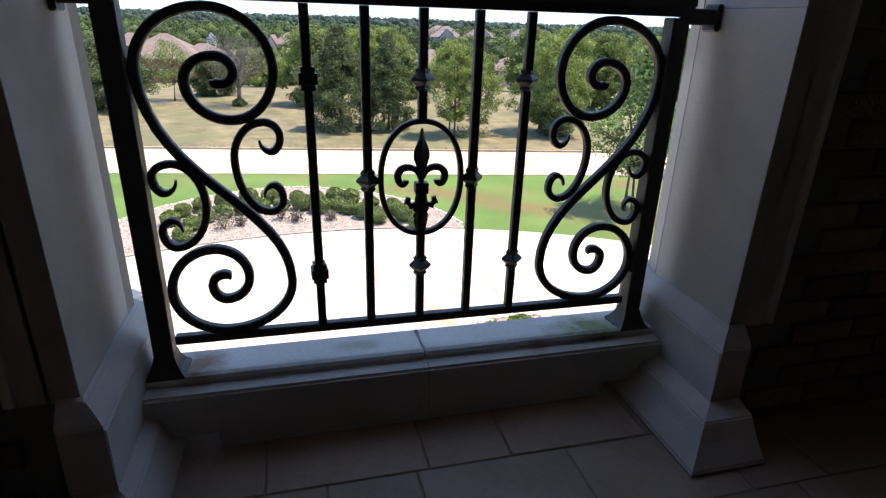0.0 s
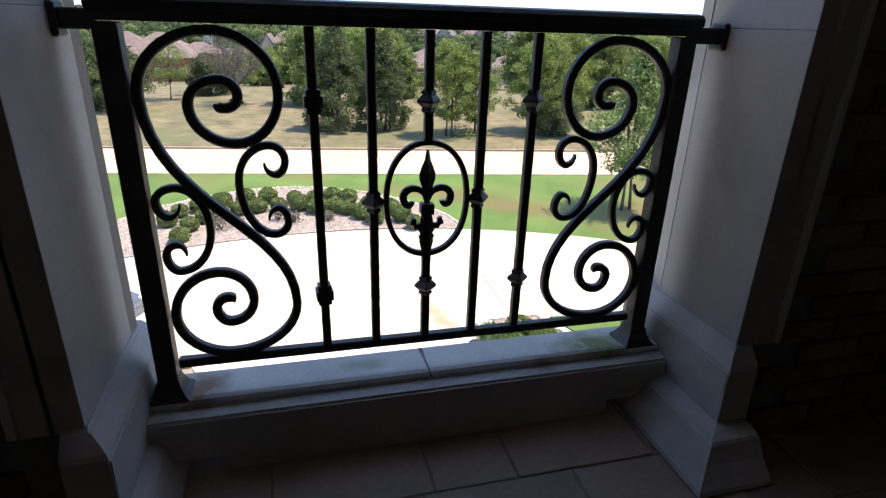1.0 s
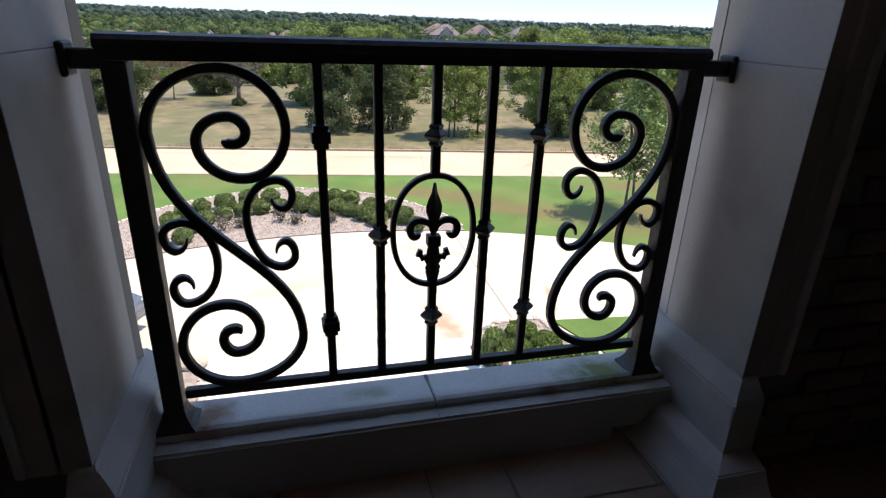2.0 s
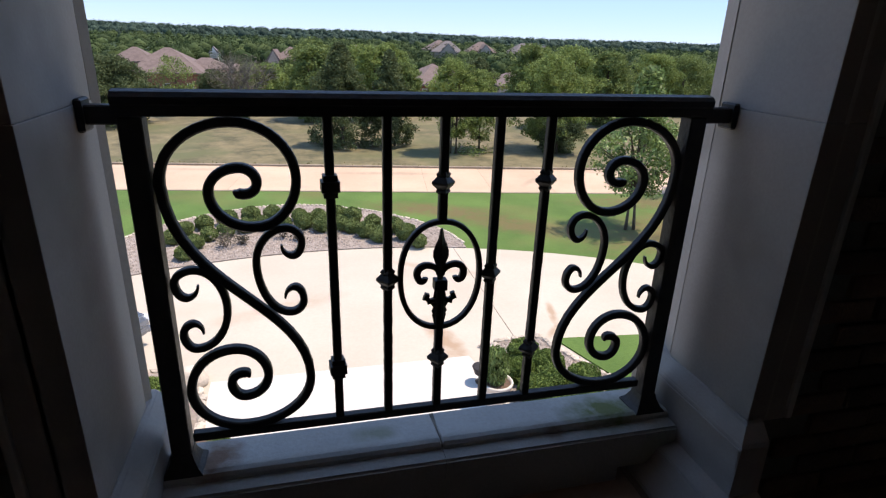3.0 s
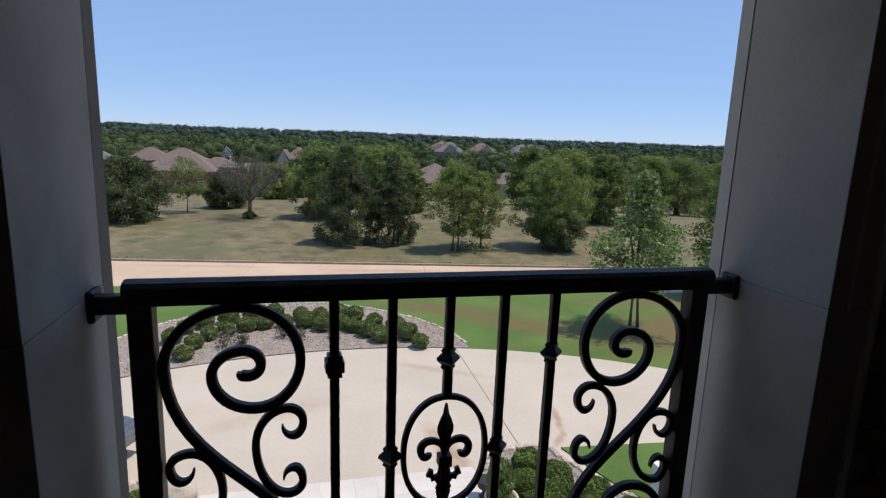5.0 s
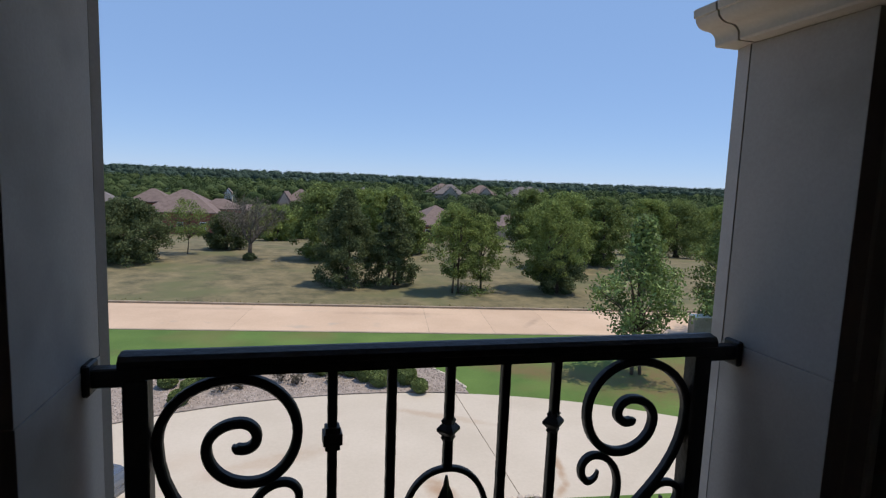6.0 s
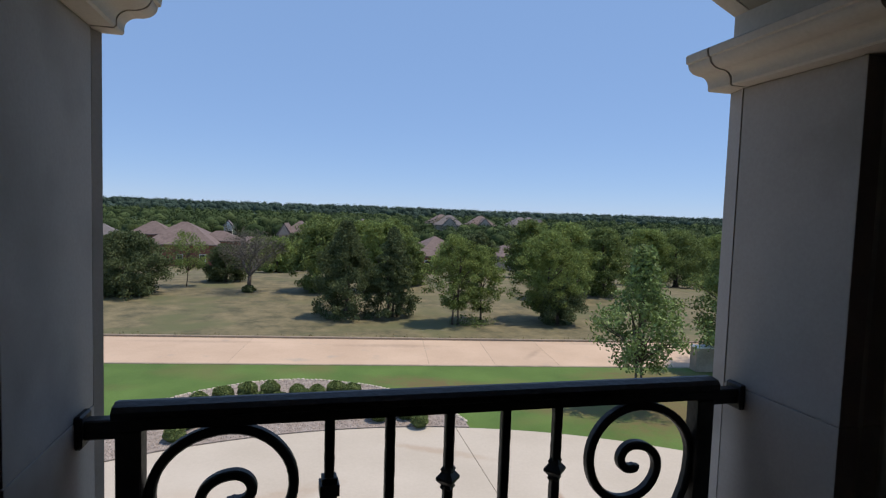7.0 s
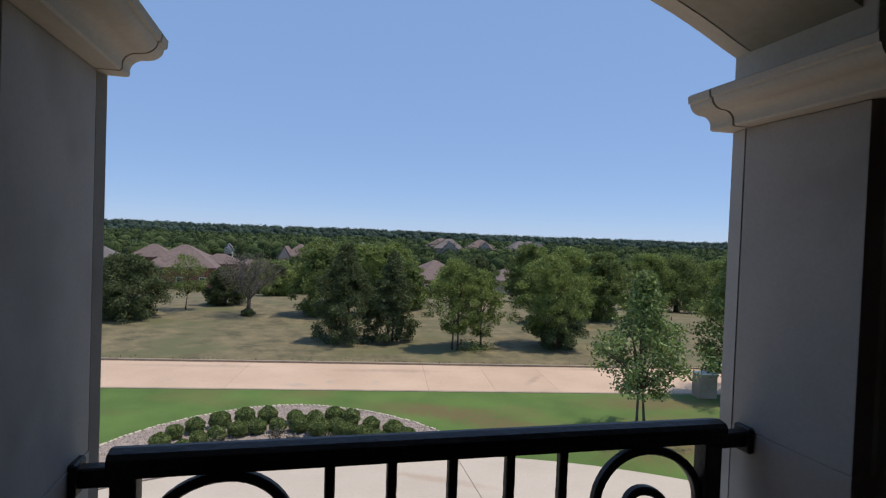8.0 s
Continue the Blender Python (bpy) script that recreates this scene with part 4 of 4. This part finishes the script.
for nm, x in (("wall_left_end", -3.5), ("wall_right_end", 3.4)):
    tagged(part(nm, box(x, x + 0.1, -3.75, YO - 0.012, -4.85, 3.1), ROOMWALL), "plain plastered end wall", "wall", kind="structure")
tagged(part("roof", box(-3.5, 3.5, -3.75, YO - 0.012, 3.1, 3.25), ROOF), "plain roof over the gallery", "roof", kind="structure")


def pillar(sx, xf, plinth, label):
    """The stone jamb on one side: shaft, outer strip, spreading base, plinth and moulded cap."""
    t = thing("stone_jamb", label, "pillar", None, "stone jambs of the opening")

    def px(d):
        return xf + sx * d

    def slab(name, d0, d1, y0, y1, z0, z1, bev=0.006, mat=STONE):
        a, b = sorted((px(d0), px(d1)))
        return part(name, box(a, b, y0, y1, z0, z1, bev, 2), mat, t)

    yj = 0.045 if sx > 0 else 0.076
    slab("shaft", 0, 0.12, YI, yj, 0.295, 1.0365, 0.002)
    slab("shaft", 0.0015, 0.12, YI + 0.001, yj, 1.037, 1.775, 0.002)
    lean = 0.014 if sx > 0 else -0.012
    part("outer_strip", prism([(px(0.003), yj + 0.006), (px(0.006), yj + 0.016), (px(0.006 + lean), YO + 0.012), (px(0.12), YO + 0.012), (px(0.12), yj + 0.006)], 2, 0.25, 1.775), STONE, t)
    slab("joint", 0.012, 0.1, yj - 0.005, yj + 0.011, 0.25, 1.775, 0, CAULK)
    steps = ((-0.12, 0.305), (0.0, 0.305), (0.010, 0.300), (0.026, 0.283), (0.040, 0.266), (0.046, 0.255), (0.046, 0.112), (0.046 + 0.2 * (plinth - 0.046), 0.104), (0.046 + 0.45 * (plinth - 0.046), 0.096), (0.046 + 0.62 * (plinth - 0.046), 0.06), (plinth, 0.012), (plinth, 0.0), (-0.12, 0.0))
    bm = bmesh.new()
    rings = []
    for at in (lambda d: (px(-d), YO + 0.05), lambda d: (px(-d), YI - d), lambda d: (px(0.04), YI - d)):
        rings.append([bm.verts.new((*at(d), z)) for d, z in steps])
    for p, q in zip(rings, rings[1:]):
        for k in range(len(steps)):
            bm.faces.new((p[k], p[(k + 1) % len(steps)], q[(k + 1) % len(steps)], q[k]))
    bm.faces.new(rings[0])
    bm.faces.new(rings[-1][::-1])
    bmesh.ops.recalc_face_normals(bm, faces=bm.faces)
    bmesh.ops.bevel(bm, geom=[e for e in bm.edges if e.calc_length() > 0.1], offset=0.004, segments=2, affect="EDGES")
    part("base", bm, STONE, t)
    cyma = [(0.12, 1.776), (-0.040, 1.776), (-0.044, 1.780), (-0.044, 1.788)]
    for i in range(1, 9):
        a = math.pi / 2 * i / 8
        cyma.append((-0.044 - 0.028 * (1 - math.cos(a)), 1.788 + 0.024 * math.sin(a)))
    for i in range(1, 9):
        a = math.pi / 2 * i / 8
        cyma.append((-0.072 - 0.034 * math.sin(a), 1.812 + 0.026 * (1 - math.cos(a))))
    cyma += [(-0.112, 1.840), (-0.114, 1.856), (-0.110, 1.861), (-0.0, 1.885), (0.12, 1.885)]
    for y0, y1 in ((YI - 0.10, yj - 0.010), (yj - 0.003, YO + 0.02)):
        part("cap_moulding", prism([(px(d), z) for d, z in cyma], 1, y0, y1), LITSTONE, t)
    slab("cap_joint", -0.03, 0.1, yj - 0.012, yj - 0.001, 1.785, 1.86, 0, CAULK)
    slab("impost", 0.006, 0.12, YI, YO, 1.885, 2.0, 0.004, LITSTONE)
    # moulded casing on the room side
    slab("casing_back", 0.004, 0.1255, YI + 0.016, -0.2, 0.302, 1.772, 0, TRIM)
    for d0, d1, dep in ((0.004, 0.045, 0.0), (0.047, 0.062, 0.012), (0.064, 0.105, 0.004), (0.107, 0.125, 0.022)):
        a, b = sorted((px(d0), px(d1)))
        part("casing", box(a, b, YI + 0.012 - dep, -0.2, 0.300, 1.774, 0.004, 2), TRIM, t)
    return t


pillar(1, XR, 0.165, "off-white cast-stone jamb with moulded cap and spreading base")
pillar(-1, XL, 0.115, "off-white cast-stone jamb with moulded cap and spreading base")

# sill with a rounded nose over a kerb block notched at both ends
sill = thing("stone_sill", "grey-white cast-stone sill under the railing, lichen-spotted", "sill")
section = [(0.098, 0.1585), (0.092, 0.164), (0.0, 0.171), (-0.030, 0.176), (-0.044, 0.174), (-0.052, 0.167), (-0.054, 0.1585)]
for x0, x1 in ((-0.682, 0.006), (0.011, 0.702)):
    bm = prism(section, 0, x0, x1)
    bmesh.ops.bevel(bm, geom=[e for e in bm.edges if abs(e.verts[0].co.x - e.verts[1].co.x) < 1e-6], offset=0.003, segments=1, affect="EDGES")
    part("sill_cap", bm, SILLSTONE, sill)
part("sill_joint", box(0.003, 0.014, -0.045, 0.09, 0.12, 0.166), CAULK, sill)
for x0, x1 in ((-0.682, 0.0080), (0.0092, 0.702)):
    far = x0 if x0 < 0 else x1
    notch = -0.515 if x0 < 0 else 0.515
    inner_end = x1 if x0 < 0 else x0
    out = [(far, 0.045), (notch, 0.045), (notch, 0.0), (inner_end, 0.0), (inner_end, 0.157), (far, 0.157)]
    bm = prism(out, 1, -0.099, 0.095)
    bmesh.ops.bevel(bm, geom=[e for e in bm.edges if min(v.co.z for v in e.verts) > 0.14 and max(v.co.y for v in e.verts) < -0.09], offset=0.007, segments=3, affect="EDGES")
    part("kerb_block", bm, SILLSTONE, sill)

# ---- the wrought-iron railing ----
rail = thing("iron_railing", "black wrought-iron railing with scrolls and a fleur-de-lis", "railing")
top = [(-0.024, 1.016), (0.024, 1.016), (0.024, 1.036), (0.030, 1.040), (0.030, 1.053), (0.022, 1.062), (0.0, 1.066), (-0.022, 1.062), (-0.030, 1.053), (-0.030, 1.040), (-0.024, 1.036)]
part("top_rail", prism(top, 0, -0.655, 0.660), IRON, rail)
part("bottom_rail", box(-0.60, 0.60, -0.012, 0.012, 0.245, 0.268, 0.003), IRON, rail)
for sx, face in ((-1, XL), (1, XR)):
    x0, x1 = sorted((sx * 0.645, face + sx * 0.004))
    part("bracket", box(x0, x1, -0.016, 0.016, 0.999, 1.036, 0.003), IRON, rail)
    a, b = sorted((face - sx * 0.012, face + sx * 0.003))
    part("wall_plate", box(a, b, -0.027, 0.027, 0.985, 1.048, 0.004), IRON, rail)
    xp = 0.002 + sx * 0.630
    post = part("post", box(xp - 0.0225, xp + 0.0225, -0.0225, 0.0225, 0.17, 1.014, 0.003), IRON, rail)
    bm = bmesh.new()
    rings = []
    for z, h in ((0.166, 0.046), (0.174, 0.046), (0.186, 0.036), (0.205, 0.027), (0.222, 0.0235)):
        rings.append([bm.verts.new((xp + u * h, v * h, z)) for u, v in ((-1, -1), (1, -1), (1, 1), (-1, 1))])
    for p, q in zip(rings, rings[1:]):
        for j in range(4):
            bm.faces.new((p[j], p[(j + 1) % 4], q[(j + 1) % 4], q[j]))
    bm.faces.new(rings[0][::-1])
    bm.faces.new(rings[-1])
    part("post_foot", bm, IRON, rail)


def hammered(x, z0, z1, w, seed, wob):
    """A square bar with lightly forged, uneven faces, leaning a little inwards towards its foot."""
    n = max(4, int((z1 - z0) / 0.012))
    bm = bmesh.new()
    g = random.Random(seed)
    rings = []
    for i in range(n + 1):
        z = z0 + (z1 - z0) * i / n
        k = 1 + wob * g.uniform(-1, 1)
        cx = x * (1 - 0.024 * (1.015 - z))
        rings.append([bm.verts.new((cx + u * w / 2 * k, v * w / 2 * k, z)) for u, v in ((-1, -0.75), (-0.75, -1), (0.75, -1), (1, -0.75), (1, 0.75), (0.75, 1), (-0.75, 1), (-1, 0.75))])
    for p, q in zip(rings, rings[1:]):
        for j in range(8):
            bm.faces.new((p[j], p[(j + 1) % 8], q[(j + 1) % 8], q[j]))
    bm.faces.new(rings[0][::-1])
    bm.faces.new(rings[-1])
    return bm


def knuckle(x, z, turned):
    """A forged collar: a fat block between two thinner ones, set square, or set cornerwise with its ridges drawn to points."""
    bm = bmesh.new()
    rings = []
    ridged = ((-0.029, 0.0095), (-0.0235, 0.0135), (-0.0205, 0.0145), (-0.0155, 0.0125), (-0.0125, 0.0150), (-0.003, 0.0225), (0.003, 0.0225), (0.0125, 0.0150), (0.0155, 0.0125), (0.0205, 0.0145), (0.0235, 0.0135), (0.029, 0.0095))
    for dz, h in ridged if turned > 30 else ((-0.027, 0.0115), (-0.0265, 0.0165), (-0.0255, 0.0172), (-0.0145, 0.0172), (-0.0135, 0.0165), (-0.013, 0.021), (-0.012, 0.0222), (0.012, 0.0222), (0.013, 0.021), (0.0135, 0.0165), (0.0145, 0.0172), (0.0255, 0.0172), (0.0265, 0.0165), (0.027, 0.0115)):
        rings.append([bm.verts.new((u * h * 0.9, v * h * 0.9, dz * 0.94)) for u, v in ((-1, -0.93), (-0.93, -1), (0.93, -1), (1, -0.93), (1, 0.93), (0.93, 1), (-0.93, 1), (-1, 0.93))])
    for p, q in zip(rings, rings[1:]):
        for j in range(8):
            bm.faces.new((p[j], p[(j + 1) % 8], q[(j + 1) % 8], q[j]))
    bm.faces.new(rings[0][::-1])
    bm.faces.new(rings[-1])
    bm.transform(pose(x * (1 - 0.024 * (1.015 - z)), 0, z, 0, 0, turned))
    return bm


BARS = (-0.256, -0.130, 0.0, 0.129, 0.254)
for i, x in enumerate(BARS):
    if i == 2:
        bars = [part("baluster", hammered(x, 0.775, 1.015, 0.0205, 20, 0.025), IRON, rail), part("baluster", hammered(x, 0.262, 0.60, 0.0205, 21, 0.025), IRON, rail)]
    else:
        bars = [part("baluster", hammered(x, 0.262, 1.015, 0.0205, i, 0.035), IRON, rail)]
    for k, z in enumerate((0.865, 0.407) if i in (0, 2, 4) else (0.633,)):
        part("collar", knuckle(x, z, ((3, 4), (40, 40), (50, 38), (52, 52), (47, 42))[i][k]), IRON, bars[k if i == 2 else 0])


def thin_tips(a, b):
    return lambda s: min(1.0, 0.25 + s / a * 0.75 if s < a else 1.0, 0.25 + (1 - s) / b * 0.75 if s > 1 - b else 1.0)


def flip(stops, sx, shift=0.006):
    return [(-sx * x + shift, z) for x, z in stops]


for sx in (-1, 1):
    upper = quarters(flip([(-0.601, 0.876), (-0.456, 1.003), (-0.332, 0.884), (-0.424, 0.778), (-0.511, 0.856), (-0.448, 0.909), (-0.413, 0.877), (-0.439, 0.852), (-0.459, 0.861)], sx), "v")
    lower = quarters(flip([(-0.324, 0.392), (-0.476, 0.272), (-0.596, 0.378), (-0.495, 0.484), (-0.422, 0.411), (-0.476, 0.355), (-0.506, 0.392), (-0.479, 0.419), (-0.466, 0.406)], sx), "v")
    a, b = upper[0], lower[0]
    mid = []
    for i in range(1, 16):
        s = i / 16
        p1, p2 = (a[0], 0.642), (b[0], 0.592)
        w = ((1 - s) ** 3, 3 * s * (1 - s) ** 2, 3 * s * s * (1 - s), s ** 3)
        mid.append((w[0] * a[0] + w[1] * p1[0] + w[2] * p2[0] + w[3] * b[0], w[0] * a[1] + w[1] * p1[1] + w[2] * p2[1] + w[3] * b[1]))
    part("scroll", sweep(upper[::-1] + mid + lower, 0.0205, 0.022, taper=thin_tips(0.03, 0.03)), IRON, rail, "large S-shaped scroll", smooth=False)
    c_in = quarters(flip([(-0.368, 0.734), (-0.346, 0.708), (-0.324, 0.740), (-0.357, 0.773), (-0.424, 0.690), (-0.356, 0.569), (-0.326, 0.598), (-0.345, 0.631), (-0.367, 0.604)], sx, 0.0055 + 0.0035 * sx), "v")
    part("scroll", sweep(c_in, 0.0165, 0.0195, taper=thin_tips(0.14, 0.14)), IRON, rail, "small C-shaped scroll")
    c_out = quarters(flip([(-0.550, 0.650), (-0.574, 0.621), (-0.597, 0.656), (-0.556, 0.686), (-0.494, 0.592), (-0.566, 0.493), (-0.592, 0.530), (-0.569, 0.557), (-0.550, 0.530)], sx, 0.0055 + 0.0035 * sx), "v")
    part("scroll", sweep(c_out, 0.0165, 0.0195, taper=thin_tips(0.14, 0.14)), IRON, rail, "small C-shaped scroll")
    ear = quarters(flip([(-0.004, 0.636), (-0.035, 0.663), (-0.058, 0.642), (-0.046, 0.622), (-0.037, 0.631)], sx, 0.0), "v", 8)
    part("fleur_petal", sweep(ear, 0.0155, 0.014, taper=lambda s: 0.75 + 0.35 * math.sin(math.pi * s)), IRON, rail)
    curl = quarters(flip([(-0.006, 0.571), (-0.026, 0.563), (-0.040, 0.577), (-0.032, 0.588), (-0.027, 0.581)], sx, 0.0), "h", 6)
    part("fleur_curl", sweep(curl, 0.011, 0.013), IRON, rail)
oval = [(0.0985 * math.copysign(abs(math.cos(a)) ** 0.92, math.cos(a)), 0.634 + 0.138 * math.copysign(abs(math.sin(a)) ** 0.92, math.sin(a))) for a in [2 * math.pi * i / 64 for i in range(64)]]
part("oval", sweep(oval, 0.0128, 0.017, closed=True), IRON, rail, "oval ring")


def blade(profile, deep):
    """A forged blade: half-widths at heights, ridged in front and behind."""
    bm = bmesh.new()
    rings = [[bm.verts.new((-w, 0, z)), bm.verts.new((0, -min(deep, w), z)), bm.verts.new((w, 0, z)), bm.verts.new((0, min(deep, w), z))] for z, w in profile]
    for p, q in zip(rings, rings[1:]):
        for j in range(4):
            bm.faces.new((p[j], p[(j + 1) % 4], q[(j + 1) % 4], q[j]))
    bm.faces.new(rings[0][::-1])
    bm.faces.new(rings[-1])
    return bm


part("fleur_blade", blade([(0.625, 0.007), (0.648, 0.009), (0.665, 0.013), (0.684, 0.0195), (0.698, 0.0195), (0.714, 0.0145), (0.730, 0.0075), (0.742, 0.0055), (0.755, 0.003)], 0.010), IRON, rail)
part("fleur_band", box(-0.0165, 0.0165, -0.0145, 0.0145, 0.598, 0.626, 0.004, 2), IRON, rail)
part("fleur_stem", blade([(0.528, 0.015), (0.540, 0.020), (0.549, 0.016), (0.558, 0.0215), (0.568, 0.017), (0.580, 0.016), (0.60, 0.013)], 0.014), IRON, rail)
part("fleur_tail", blade([(0.500, 0.012), (0.515, 0.015), (0.530, 0.0185), (0.536, 0.012)], 0.013), IRON, rail)

# ---- floor tiles and bricks, piece by piece ----
g = random.Random(9)


def tile_mesh(w, d):
    bm = box(-w / 2, w / 2, -d / 2, d / 2, -0.012, 0.0, 0.0025)
    me = bpy.data.meshes.new("tile")
    bm.to_mesh(me)
    bm.free()
    me.materials.append(TILE)
    return me


rows = [(-0.28, [0.215, 0.375, 0.21, 0.375, 0.2]), (-0.505, [0.38, 0.21, 0.38, 0.21, 0.38]), (-0.92, [0.41, 0.41, 0.41, 0.41]), (-1.13, [0.2, 0.38, 0.21, 0.38, 0.21, 0.38]), (-1.5, [0.38] * 5), (-1.9, [0.4] * 5)]
y1 = 0.08
for y0, widths in rows:
    x = -0.62 - (0.0 if y0 > -0.3 else 0.62)
    k = 0
    while x < (0.60 if y0 > -0.3 else 1.9):
        w = widths[k % len(widths)]
        shared("tile", tile_mesh(w - 0.0045, y1 - y0 - 0.0045), floor, pose(x + w / 2, (y0 + y1) / 2, g.uniform(-0.0012, 0.0012)))
        x, k = x + w, k + 1
    y1 = y0
bm = box(-0.0955, 0.0955, -0.012, 0.012, -0.0285, 0.0285, 0.003)
brick_me = bpy.data.meshes.new("brick")
bm.to_mesh(brick_me)
bm.free()
brick_me.materials.append(BRICK)
for owner, sx, x0 in ((wall_r, 1, XR + 0.13), (wall_l, -1, XL - 0.13)):
    for row in range(32):
        for k in range(4):
            x = x0 + sx * (0.1 + 0.203 * k + (0.1015 if row % 2 else 0.0))
            shared("brick", brick_me, owner, pose(x, -0.243 + g.uniform(-0.003, 0.003), 0.035 + 0.067 * row, 0, g.uniform(-0.6, 0.6), 0))
paver = []
for w in (0.60, 0.40):
    bm = box(-w / 2 + 0.0025, w / 2 - 0.0025, -0.2975, 0.2975, -0.02, 0.0, 0.004)
    me = bpy.data.meshes.new("paver")
    bm.to_mesh(me)
    bm.free()
    me.materials.append(PALE)
    paver.append(me)
for row in range(9):
    x, k = -2.1, row % 2
    while x < 2.45:
        w = (0.60, 0.40)[k % 2]
        shared("paver", paver[k % 2], apron, pose(x + w / 2, 7.9 - 0.6 * row, GZ + 0.026 + g.uniform(-0.0015, 0.0015)))
        x, k = x + w, k + 1
